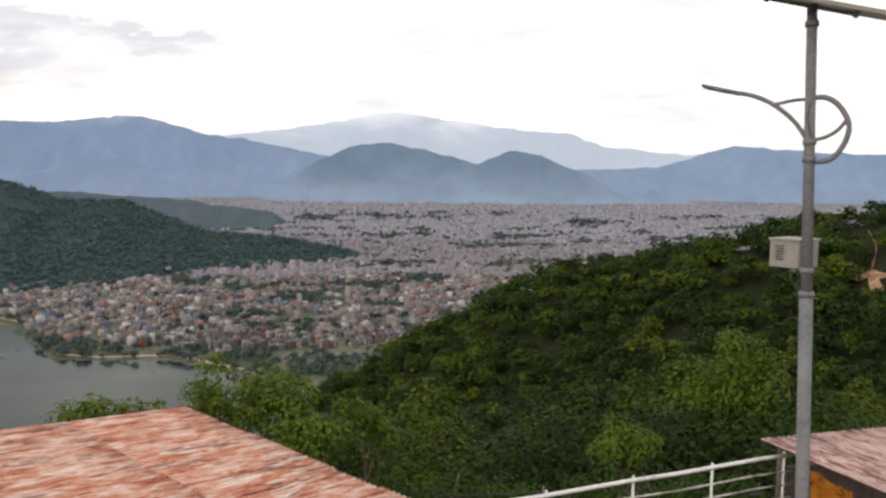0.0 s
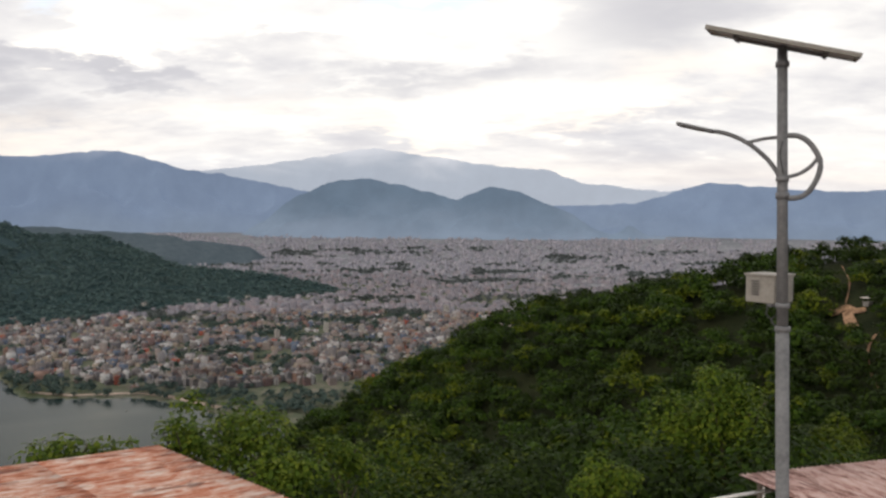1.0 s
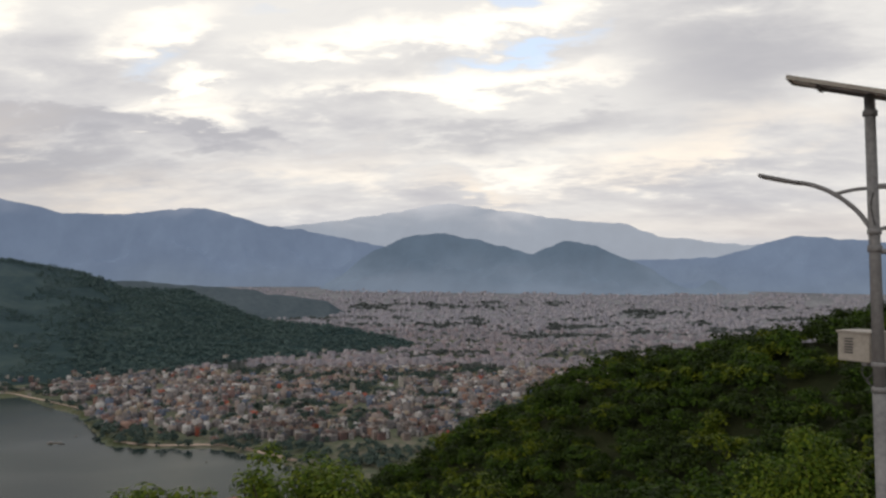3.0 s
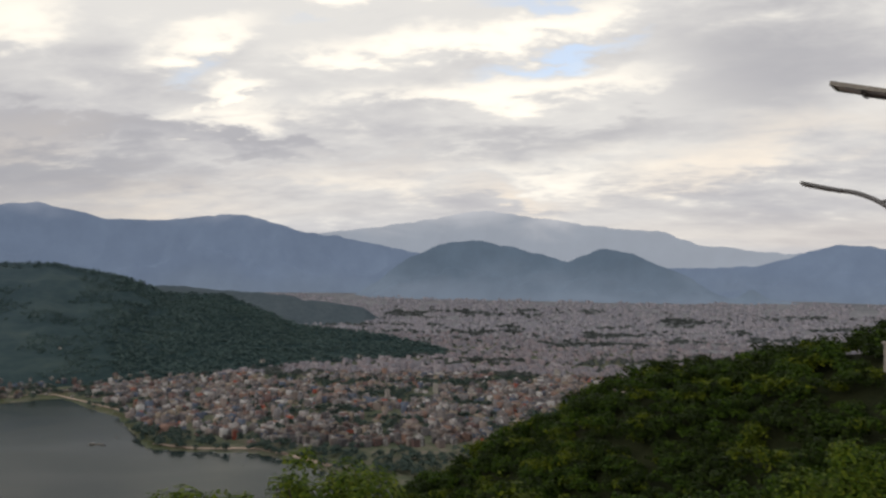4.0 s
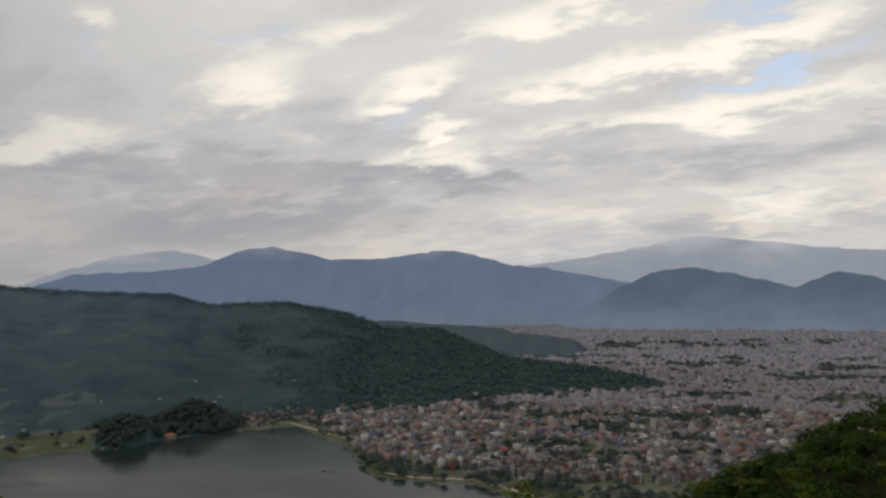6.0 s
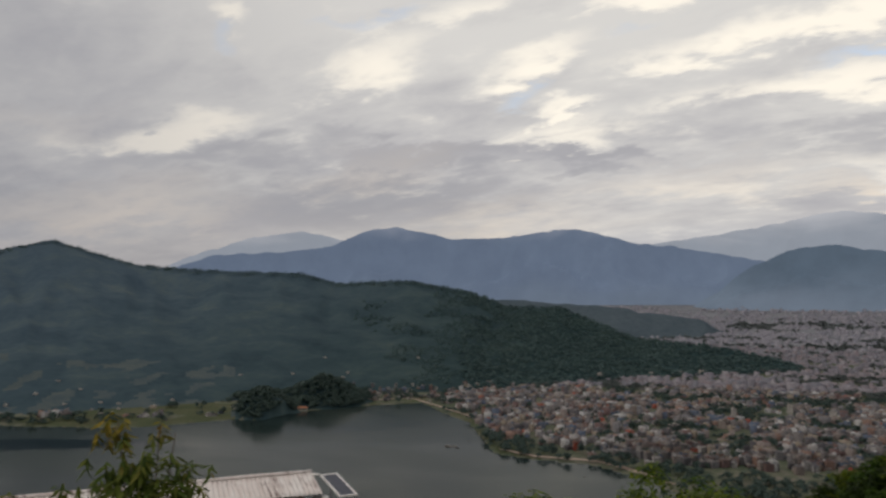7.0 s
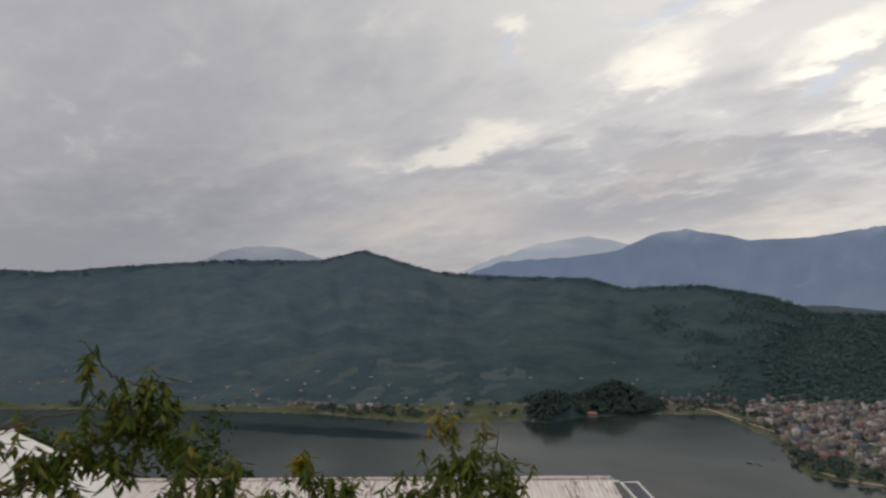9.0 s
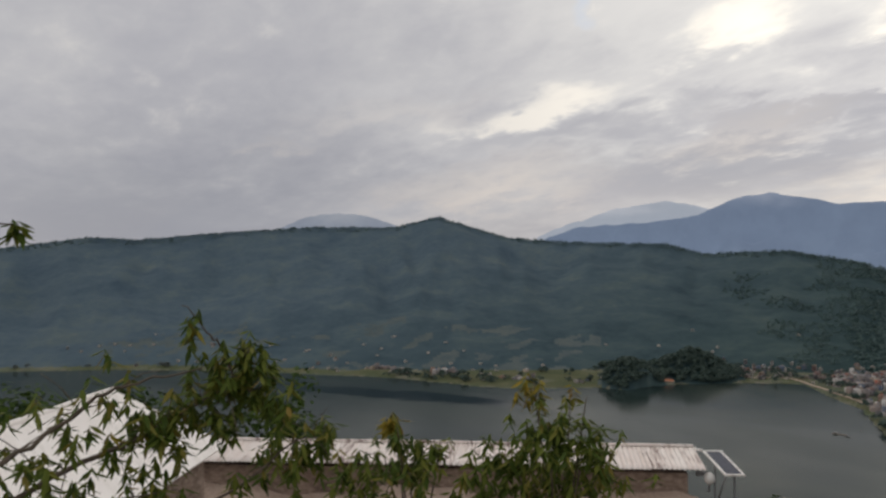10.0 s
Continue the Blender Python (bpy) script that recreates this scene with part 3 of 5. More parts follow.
def mountain_range(name, label, mat, foot, crest, heads, els, seed, base_el):
    """A range far behind the town: a relief strip from its foot up to its crest line."""
    az = np.arange(heads[0], heads[-1], 0.12)
    s = np.linspace(0, 1, 40)
    A, S = np.meshgrid(az, s, indexing="ij")
    el = np.interp(A, heads, els)
    k = np.hanning(9) / np.hanning(9).sum()
    el = np.apply_along_axis(lambda c: np.convolve(np.pad(c, 4, mode="edge"), k, mode="valid"), 0, el)
    el = el + 0.26 * (fbm(A / 0.8, A * 0 + seed, 6, seed) - 0.5)
    el = np.maximum(el, base_el)
    D = foot + (crest - foot) * S
    top, low = EYE_Z + crest * np.tan(np.radians(el)), EYE_Z + foot * math.tan(radians(base_el))
    cut = 1 - (np.abs(fbm(A / 3.6, S * 1.3, 4, seed + 5) - 0.5) * 2) * 0.9 * np.clip(4 * S * (1 - S), 0, 1)
    Z = low + (top - low) * S ** 0.9 * cut - 12 * (S == 0)
    na, ns = A.shape
    x, y = D * np.sin(np.radians(A)), D * np.cos(np.radians(A))
    i, j = np.meshgrid(np.arange(na - 1), np.arange(ns - 1), indexing="ij")
    f = np.stack([i * ns + j, (i + 1) * ns + j, (i + 1) * ns + j + 1, i * ns + j + 1], -1).reshape(-1, 4)
    me = mesh_arrays(name, np.stack([x, y, Z], -1).reshape(-1, 3), f, (mat,), None, True)
    return tagged(new(name, me), label, "mountains", kind="structure")


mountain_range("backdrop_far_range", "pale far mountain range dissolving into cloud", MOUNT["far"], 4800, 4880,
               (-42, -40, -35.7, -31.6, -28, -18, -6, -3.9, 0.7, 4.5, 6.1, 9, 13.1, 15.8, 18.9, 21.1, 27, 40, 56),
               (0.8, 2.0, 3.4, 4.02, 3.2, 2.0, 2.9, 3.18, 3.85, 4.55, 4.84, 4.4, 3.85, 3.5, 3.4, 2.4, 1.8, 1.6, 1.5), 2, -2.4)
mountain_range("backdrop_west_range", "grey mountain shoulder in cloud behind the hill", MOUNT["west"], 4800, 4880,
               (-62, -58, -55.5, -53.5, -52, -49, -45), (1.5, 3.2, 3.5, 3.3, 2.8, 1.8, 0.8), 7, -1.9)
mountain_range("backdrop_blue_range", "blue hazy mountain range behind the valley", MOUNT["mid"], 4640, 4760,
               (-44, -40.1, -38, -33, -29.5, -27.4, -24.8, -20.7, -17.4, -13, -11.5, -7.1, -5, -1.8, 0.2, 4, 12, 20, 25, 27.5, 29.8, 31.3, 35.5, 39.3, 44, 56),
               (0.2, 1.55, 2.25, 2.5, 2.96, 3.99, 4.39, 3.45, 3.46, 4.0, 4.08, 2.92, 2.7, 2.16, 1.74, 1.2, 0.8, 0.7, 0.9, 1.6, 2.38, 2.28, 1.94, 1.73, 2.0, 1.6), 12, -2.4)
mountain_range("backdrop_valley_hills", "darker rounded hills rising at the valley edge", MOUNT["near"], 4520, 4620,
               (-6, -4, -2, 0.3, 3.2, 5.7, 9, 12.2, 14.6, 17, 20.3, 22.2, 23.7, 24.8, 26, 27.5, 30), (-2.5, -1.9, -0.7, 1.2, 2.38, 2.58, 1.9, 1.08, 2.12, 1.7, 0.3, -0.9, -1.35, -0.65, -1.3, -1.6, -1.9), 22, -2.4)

# ---- trees and woods ----


def crown_quads(rng, n, rx, rz, size, lumps=7):
    """Leaf sprays in an uneven crown: quads scattered over a cluster of lumps."""
    c = rng.normal(size=(lumps, 3)) * (0.42, 0.42, 0.30)
    c[:, 2] += 0.15
    r = rng.uniform(0.38, 0.62, lumps)
    k = rng.integers(0, lumps, n)
    dirs = rng.normal(size=(n, 3))
    dirs /= np.linalg.norm(dirs, axis=1)[:, None]
    dirs[:, 2] = np.where(dirs[:, 2] < -0.3, -dirs[:, 2], dirs[:, 2])
    p = c[k] + dirs * (r[k] * rng.uniform(0.75, 1.08, n))[:, None]
    nrm = dirs * 1.3 + rng.normal(size=(n, 3)) * 0.3 + (0, 0, 0.65)
    nrm /= np.linalg.norm(nrm, axis=1)[:, None]
    u = np.cross(nrm, rng.normal(size=(n, 3)))
    u /= np.linalg.norm(u, axis=1)[:, None]
    v = np.cross(nrm, u)
    s = size * rng.uniform(0.6, 1.3, n)[:, None]
    p = p * (rx, rx, rz)
    corners = np.stack([p - u * s, p - v * s * 0.62, p + u * s, p + v * s * 0.62], 1)
    corners[:, 2] += nrm * s * 0.3
    return corners


def scatter_crowns(name, spots, sizes, variants, mats, label, category, kind="stuff"):
    """Many crowns as one mass of leaves; each tree takes one of the leaf tints."""
    rng = np.random.default_rng(5)
    out, tint = [], []
    for (x, y, z), s in zip(spots, sizes):
        q = variants[rng.integers(len(variants))]
        a = rng.uniform(0, 6.28)
        c, d = math.cos(a), math.sin(a)
        out.append(np.stack([q[..., 0] * c - q[..., 1] * d, q[..., 0] * d + q[..., 1] * c, q[..., 2]], -1) * s + (x, y, z))
        tint.append(np.full(len(q), rng.integers(len(mats))))
    v = np.concatenate(out).reshape(-1, 3)
    me = mesh_arrays(name, v, np.arange(len(v)).reshape(-1, 4), mats, np.concatenate(tint))
    return tagged(new(name, me), label, category, kind=kind)


def jitter_grid(rng, az0, az1, d0, d1, step):
    """Evenly spread random places in a sector."""
    area = radians(az1 - az0) * (d1 * d1 - d0 * d0) / 2
    n = int(area / step ** 2)
    return rng.uniform(az0, az1, n), np.sqrt(rng.uniform(d0 * d0, d1 * d1, n))


WOOD_TINTS = (TREE_LEAF, TREE_LEAF, DARK_LEAF, DARK_LEAF, DARK_LEAF, WARM_LEAF)


def build_woods():
    rng = np.random.default_rng(11)
    az, d = jitter_grid(rng, -30, 56, 40, 640, 6.7)
    z, cover = land(az, d)
    rr = np.interp(az, *RIDGE_R)
    # thin growth round the earth track
    thin = (az > 37.6) & (az < 41.5) & (d > 270) & (d < 420)
    track = np.interp(d, (276, 286, 298, 306, 314, 342, 362, 380, 404, 412), (41.0, 40.5, 40.3, 40.35, 40.7, 38.9, 39.1, 39.0, 38.6, 38.7))
    bare = thin & (((np.abs(az - track) < 0.28) & ((d < 316) | ((d > 340) & (d < 392)))) | ((d > 324) & (d < 345) & (az > 37.9) & (az < 40.4)))
    size = rng.uniform(0.6, 1.25, len(az)) * np.where(thin, np.where((d > 300) & (d < 326), 0.42, 0.7), 1.0)
    top = np.degrees(np.arctan2(z + 9.5 * size - EYE_Z, d))
    roofline = np.interp(az, (-30, -1, 0, 6, 20, 30, 50), (-21, -21, -16.5, -16, -14, -13, -12))
    keep = (cover == 2) & (d < rr + 40) & ~bare & ((d > 160) | (top < roofline)) & ((az > -8) | (d < 160))
    az, d, z, size = az[keep], d[keep], z[keep], size[keep]
    x, y = d * np.sin(np.radians(az)), d * np.cos(np.radians(az))
    size = size * (0.80 + 0.58 * fbm(x / 35, y / 35, 3, 91))
    close, middle = d < 105, (d >= 105) & (d < 230)
    fine = [crown_quads(rng, 1900, 5.2, 4.4, 0.19, 12) for _ in range(4)]
    medium = [crown_quads(rng, 760, 5.4, 4.4, 0.32, 10) for _ in range(5)]
    rough = [crown_quads(rng, 220, 5.6, 4.4, 0.72, 8) for _ in range(6)]
    pts = np.stack([x, y, z + 5.0 * size], -1)
    rest = ~(close | middle)
    scatter_crowns("forest_canopy", pts[rest], size[rest], rough, WOOD_TINTS, "dense green broadleaf forest on the ridge", "forest")
    scatter_crowns("ravine_trees", pts[middle], size[middle], medium, WOOD_TINTS, "dense green trees filling the ravine slope", "forest")
    scatter_crowns("slope_trees", pts[close], size[close], fine, WOOD_TINTS, "leafy green trees on the slope below the terrace", "forest")
    # woods on knolls and along the shore, tree clumps in the town
    az, d = jitter_grid(rng, -42, -26, 1790, 2150, 8.5)
    z, cover = land(az, d)
    k = (cover == 1) & (az > -36.4)
    az, d, z = az[k], d[k], z[k]
    a2, d2 = jitter_grid(rng, -20, 42, 1150, 4300, 19)
    z2, c2 = land(a2, d2)
    x2, y2 = d2 * np.sin(np.radians(a2)), d2 * np.cos(np.radians(a2))
    shore = np.interp(a2, SHORE_AZ, SHORE_R)
    want = (fbm(x2 / 170, y2 / 110, 3, 101) > 0.635) | ((d2 < shore + 75) & (fbm(x2 / 45, y2 / 45, 2, 111) > 0.40)) | ((a2 > -6) & (d2 < 1330) & (fbm(x2 / 60, y2 / 60, 2, 113) > 0.42)) \
        | ((a2 < -13.5) & (d2 < shore + 130) & (a2 > -18.8) & (fbm(x2 / 45, y2 / 45, 2, 117) > 0.30))
    want |= (rng.random(len(a2)) < np.where(d2 < 2300, 0.22, 0.10)) & (fbm(x2 / 90, y2 / 90, 2, 119) > 0.45)
    k = (c2 == 0) & (z2 > 0.5) & want & (d2 > shore + 4)
    a3, d3 = jitter_grid(rng, -82, -20, 1780, 2700, 24)
    z3, c3 = land(a3, d3)
    x3, y3 = d3 * np.sin(np.radians(a3)), d3 * np.cos(np.radians(a3))
    k3 = (c3 == 0) & (z3 > 0.8) & (fbm(x3 / 60, y3 / 60, 3, 131) > np.where(a3 < -36.4, 0.59, 0.5))
    az, d, z = np.concatenate([az, a2[k], a3[k3]]), np.concatenate([d, d2[k], d3[k3]]), np.concatenate([z, z2[k], z3[k3]])
    x, y = d * np.sin(np.radians(az)), d * np.cos(np.radians(az))
    far = [crown_quads(rng, 45, 8.0, 6.5, 2.8, 6) for _ in range(5)]
    hill = [crown_quads(rng, 20, 8.5, 5.5, 3.6, 5) for _ in range(6)]
    a5, d5 = jitter_grid(rng, -33, 6, 2150, 3560, 13.5)
    a6, d6 = jitter_grid(rng, -82, -20, 3480, 3900, 30)
    d6 = np.interp(a6, *HILL_R) - 70 * rng.random(len(a6)) ** 2
    thick = a5 + 24 * (fbm(d5 * np.sin(np.radians(a5)) / 130, d5 * np.cos(np.radians(a5)) / 130, 3, 173) - 0.5) > -22
    a5, d5 = np.concatenate([a5[thick], a6]), np.concatenate([d5[thick], d6])
    z5, c5 = land(a5, d5)
    k5 = (c5 == 1) & (d5 < np.interp(a5, *HILL_R) + 20)
    a5, d5, z5 = a5[k5], d5[k5], z5[k5]
    s5 = rng.uniform(0.5, 1.15, len(a5)) * np.where(a5 < -20, 0.65, 1.0)
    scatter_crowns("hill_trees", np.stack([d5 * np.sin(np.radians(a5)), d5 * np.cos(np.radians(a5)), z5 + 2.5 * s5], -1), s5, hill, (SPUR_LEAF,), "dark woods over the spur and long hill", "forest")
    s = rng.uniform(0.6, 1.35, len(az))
    # beyond 2250 m the crowns take the leaf colour with more haze in it
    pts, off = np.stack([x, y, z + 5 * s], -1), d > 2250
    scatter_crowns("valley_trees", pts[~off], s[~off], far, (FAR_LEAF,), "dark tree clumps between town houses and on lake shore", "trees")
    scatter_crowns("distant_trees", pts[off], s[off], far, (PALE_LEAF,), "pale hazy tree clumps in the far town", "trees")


build_woods()

# ---- the town ----


def house_mesh(rng, w, l, floors, detail):
    """Walls with slabs at each floor and window openings, and the roof with parapet, stair room and tank."""
    h = floors * 3.1
    wall, roof = bmesh.new(), bmesh.new()
    box(wall, -w / 2, w / 2, -l / 2, l / 2, -3, h)
    for f in range(1, floors + 1):
        box(wall, -w / 2 - 0.5, w / 2 + 0.5, -l / 2 - 0.7, l / 2 + 0.5, f * 3.1 - 0.16, f * 3.1)
    n0 = len(wall.faces)
    for f in range(floors):
        for k in range(3):
            cx = (k - 1) * w * 0.31
            box(wall, cx - 0.75, cx + 0.75, -l / 2 - 0.04, -l / 2 + 0.05, f * 3.1 + 0.9, f * 3.1 + 2.3)
            box(wall, cx - 0.75, cx + 0.75, l / 2 - 0.05, l / 2 + 0.04, f * 3.1 + 0.9, f * 3.1 + 2.3)
    wall.faces.ensure_lookup_table()
    for f in wall.faces[n0:]:
        f.material_index = 1
    for a, b, c, d in ((-w / 2, w / 2, -l / 2, -l / 2 + 0.2), (-w / 2, w / 2, l / 2 - 0.2, l / 2), (-w / 2, -w / 2 + 0.2, -l / 2, l / 2), (w / 2 - 0.2, w / 2, -l / 2, l / 2)):
        box(roof, a, b, c, d, h, h + 0.9)
    sx = rng.choice((-1, 1)) * w * 0.22
    box(roof, sx - 1.9, sx + 1.9, l * 0.08, l * 0.42, h, h + 2.6)
    bmesh.ops.create_cone(roof, cap_ends=True, segments=8, radius1=0.7, radius2=0.6, depth=1.3, matrix=Matrix.Translation((sx, l * 0.25, h + 3.25)))
    return wall, roof


def build_town():
    rng = np.random.default_rng(21)
    kinds = []
    for i in range(10):
        wall, roof = house_mesh(rng, rng.uniform(7, 13), rng.uniform(8, 14), (1, 2, 2, 3, 3, 3, 4, 4, 5, 1)[i], True)
        mw, mr = bpy.data.meshes.new("wall"), bpy.data.meshes.new("roof")
        wall.to_mesh(mw), roof.to_mesh(mr)
        wall.free(), roof.free()
        mw.materials.append(HOUSE_WALL), mw.materials.append(DARK_GLASS), mr.materials.append(HOUSE_WALL if i % 3 else ROOF_SLAB)
        kinds.append((mw, mr))
    limed = speckled("limewashed_wall", ((0.35, (0.26, 0.24, 0.22)), (0.65, (0.44, 0.42, 0.39))), s1=0.3, s2=3, rough=0.95)
    farms = []
    for i in range(3):
        wall, roof = house_mesh(rng, rng.uniform(7, 10), rng.uniform(9, 14), 1 + i % 2, True)
        mw, mr = bpy.data.meshes.new("wall"), bpy.data.meshes.new("roof")
        wall.to_mesh(mw), roof.to_mesh(mr)
        wall.free(), roof.free()
        mw.materials.append(limed), mw.materials.append(DARK_GLASS), mr.materials.append(limed if i else ROOF_SLAB)
        farms.append((mw, mr))
    az, d = jitter_grid(rng, -62, 44, 1180, 2500, 15.0)
    az2, d2 = jitter_grid(rng, -20, 46, 2500, 4600, 21)
    az, d = np.concatenate([az, az2]), np.concatenate([d, d2])
    z, cover = land(az, d)
    x, y = d * np.sin(np.radians(az)), d * np.cos(np.radians(az))
    shore = np.interp(az, SHORE_AZ, SHORE_R)
    green = (fbm(x / 170, y / 110, 3, 101) > 0.62) | ((az < -13.5) & (d < shore + 120)) | ((az > -6) & (d < 1345))
    west = az < -21
    green |= fbm(x / 55, y / 55, 2, 151) < 0.30
    k = (cover == 0) & (z > 0.5) & ~green & (d > shore + 45) & (~west | ((d < shore + 260) & (fbm(x / 70, y / 70, 2, 121) > np.where(az < -36, 0.60, 0.34))))
    az, d, z, x, y = (q[k] for q in (az, d, z, x, y))
    order = np.argsort(d + 6 * np.abs(az + 4))
    turn = rng.uniform(-0.35, 0.35, len(az)) + 0.4
    for i in order[:280]:
        mw, mr = kinds[rng.integers(len(kinds))]
        h = thing("town_house", "painted concrete town house with flat roof and roof tank", "house", pose(x[i], y[i], z[i], 0, 0, math.degrees(turn[i])), "houses of the lakeside town")
        part("wall", mw, None, h)
        part("roof", mr, None, h)
    # tall blocks that stand out of the town, and houses on the end of the wooded spur
    for az_b, d_b, floors, w_b, l_b, spur in ((-0.95, 1790, 10, 8, 9, 0), (2.6, 1960, 7, 14, 12, 0), (-4.9, 1660, 4, 24, 14, 0), (-1.6, 1720, 5, 22, 16, 0), (5.2, 1880, 7, 12, 14, 0), (8.4, 1700, 6, 16, 12, 0),
                                              (-7.6, 1850, 6, 12, 11, 0), (11.5, 2300, 8, 14, 12, 0), (-10.0, 2490, 3, 14, 10, 1), (-6.4, 2580, 2, 12, 9, 1), (-3.0, 2670, 3, 15, 10, 1), (-4.4, 2630, 2, 12, 9, 1)):
        wall, roof = house_mesh(rng, w_b, l_b, floors, True)
        mw, mr = bpy.data.meshes.new("wall"), bpy.data.meshes.new("roof")
        wall.to_mesh(mw), roof.to_mesh(mr)
        wall.free(), roof.free()
        mw.materials.append(limed if floors > 6 or spur else HOUSE_WALL), mw.materials.append(DARK_GLASS), mr.materials.append(limed)
        p = at(az_b, d_b)
        h = thing("apartment_block", "pale block rising over the town houses" if not spur else "pale building on the wooded spur", "building", pose(p.x, p.y, p.z, 0, 0, 20 + 10 * floors), "tall blocks of the town")
        part("wall", mw, None, h)
        part("roof", mr, None, h)
    # white and brown farmhouses scattered over the foot of the long hill
    a4, d4 = jitter_grid(rng, -74, -20, 2000, 3300, 60)
    z4, c4 = land(a4, d4)
    lift = (z4 - 1.5) / (60 + 260 * fbm(d4 * np.sin(np.radians(a4)) / 300, d4 * np.cos(np.radians(a4)) / 300, 2, 141))
    pick = np.where((c4 == 1) & (lift < 0.34))[0]
    rng.shuffle(pick)
    for i in pick[:16]:
        mw, mr = farms[rng.integers(len(farms))]
        p = at(a4[i], d4[i])
        h = thing("farmhouse", "small pale farmhouse on the wooded hillside", "house", pose(p.x, p.y, p.z + 1, 0, 0, rng.uniform(0, 180)) @ Matrix.Diagonal((0.8, 0.8, 0.65, 1)), "farmhouses on the hill")
        part("wall", mw, None, h)
        part("roof", mr, None, h)
    # the village at the head of the bay, between water and woods
    a5, d5 = jitter_grid(rng, -31, -17.5, 1980, 2420, 17)
    z5, c5 = land(a5, d5)
    ok = np.where((z5 > 0.5) & (z5 < 15) & (d5 > np.interp(a5, SHORE_AZ, SHORE_R) + 45) & ~((c5 == 1) & (a5 < -28.5)))[0]
    rng.shuffle(ok)
    for i in ok[:90]:
        mw, mr = kinds[rng.integers(len(kinds))] if rng.random() < 0.55 else farms[rng.integers(len(farms))]
        p = at(a5[i], d5[i])
        h = thing("village_house", "small concrete village house near the head of the bay", "house", pose(p.x, p.y, p.z, 0, 0, rng.uniform(0, 60)) @ Matrix.Diagonal((0.85, 0.85, 0.85, 1)), "houses of the village")
        part("wall", mw, None, h)
        part("roof", mr, None, h)
    # farmsteads on the meadows by the western shore
    for a0, a1, near_w, deep, count in ((-38.4, -35.3, 30, 190, 16), (-58, -38, 50, 330, 34), (-74, -58, 40, 300, 14)):
        a6, d6 = jitter_grid(rng, a0, a1, 1780, 2700, 20)
        z6, c6 = land(a6, d6)
        sh = np.interp(a6, SHORE_AZ, SHORE_R)
        ok = np.where((d6 > sh + near_w) & (d6 < sh + deep) & (z6 > 0.5))[0]
        rng.shuffle(ok)
        for i in ok[:count]:
            mw, mr = farms[rng.integers(len(farms))] if rng.random() < 0.7 else kinds[rng.integers(len(kinds))]
            p = at(a6[i], d6[i])
            h = thing("farmhouse", "small pale farmhouse on the lakeside meadow", "house", pose(p.x, p.y, p.z, 0, 0, rng.uniform(0, 180)) @ Matrix.Diagonal((0.8, 0.8, 0.75, 1)), "farmhouses by the lake")
            part("wall", mw, None, h)
            part("roof", mr, None, h)
    # a long lodge with an orange roof on the water's edge between the knolls
    tiles = speckled("orange_roof_tiles", ((0.35, (0.30, 0.13, 0.07)), (0.65, (0.46, 0.22, 0.13))), s1=0.1, s2=1.5, rough=0.9)
    p = at(-31.9, 1915)
    lodge = thing("lodge", "low lakeside lodge with an orange tiled roof", "building", pose(p.x, p.y, max(p.z, 1.0), 0, 0, 32))
    part("wall", box(bmesh.new(), -19, 19, -5, 5, -3, 4.5), limed, lodge)
    bm = bmesh.new()
    low = [bm.verts.new(q) for q in ((-20, -6.2, 4.2), (20, -6.2, 4.2), (20, 6.2, 4.2), (-20, 6.2, 4.2))]
    ridge = [bm.verts.new(q) for q in ((-14, 0, 9.0), (14, 0, 9.0))]
    for q in ((low[0], low[1], ridge[1], ridge[0]), (low[2], low[3], ridge[0], ridge[1]), (low[3], low[0], ridge[0]), (low[1], low[2], ridge[1]), (low[3], low[2], low[1], low[0])):
        bm.faces.new(q)
    part("roof", bm, tiles, lodge)
    for k in range(6):
        part("window", box(bmesh.new(), -16.5 + 6 * k, -13.5 + 6 * k, -5.05, -4.9, 1.2, 3.2), DARK_GLASS, lodge)
    # the rest of the town, too many and too far to tell apart: body, stair room and a slab each
    rest = order[280:]
    n = len(rest)
    near = d[rest] < 2300
    w, l = rng.uniform(8, 15.5, n), rng.uniform(7.5, 14, n)
    big = rng.random(n) < 0.05
    w, l = np.where(big, w * 2.0, w), np.where(big, l * 1.5, l)
    h = rng.choice((1, 1, 2, 2, 3, 3, 4, 5), n) * 3.0 * np.where(rng.random(n) < 0.02, 1.6, 1)
    c, s = np.cos(turn[rest]), np.sin(turn[rest])
    unit = np.array([(-.5, -.5, 0), (.5, -.5, 0), (.5, .5, 0), (-.5, .5, 0), (-.5, -.5, 1), (.5, -.5, 1), (.5, .5, 1), (-.5, .5, 1)])
    quads = np.array([(0, 1, 5, 4), (1, 2, 6, 5), (2, 3, 7, 6), (3, 0, 4, 7), (4, 5, 6, 7)])

    def boxes(sel, ww, ll, z0, z1, ox):
        b = unit[None] * np.stack([ww, ll, z1 - z0], -1)[:, None, :]
        b[..., 0] += ox[:, None]
        px = b[..., 0] * c[sel][:, None] - b[..., 1] * s[sel][:, None] + x[rest][sel][:, None]
        py = b[..., 0] * s[sel][:, None] + b[..., 1] * c[sel][:, None] + y[rest][sel][:, None]
        return np.stack([px, py, b[..., 2] + (z0 + z[rest][sel])[:, None]], -1)

    al = np.arange(n)
    v = [boxes(al, w, l, np.full(n, -4.0), h, np.zeros(n)), boxes(al[near], w[near] * 0.36, l[near] * 0.4, h[near] - 0.1, h[near] + 2.6, w[near] * 0.2)]
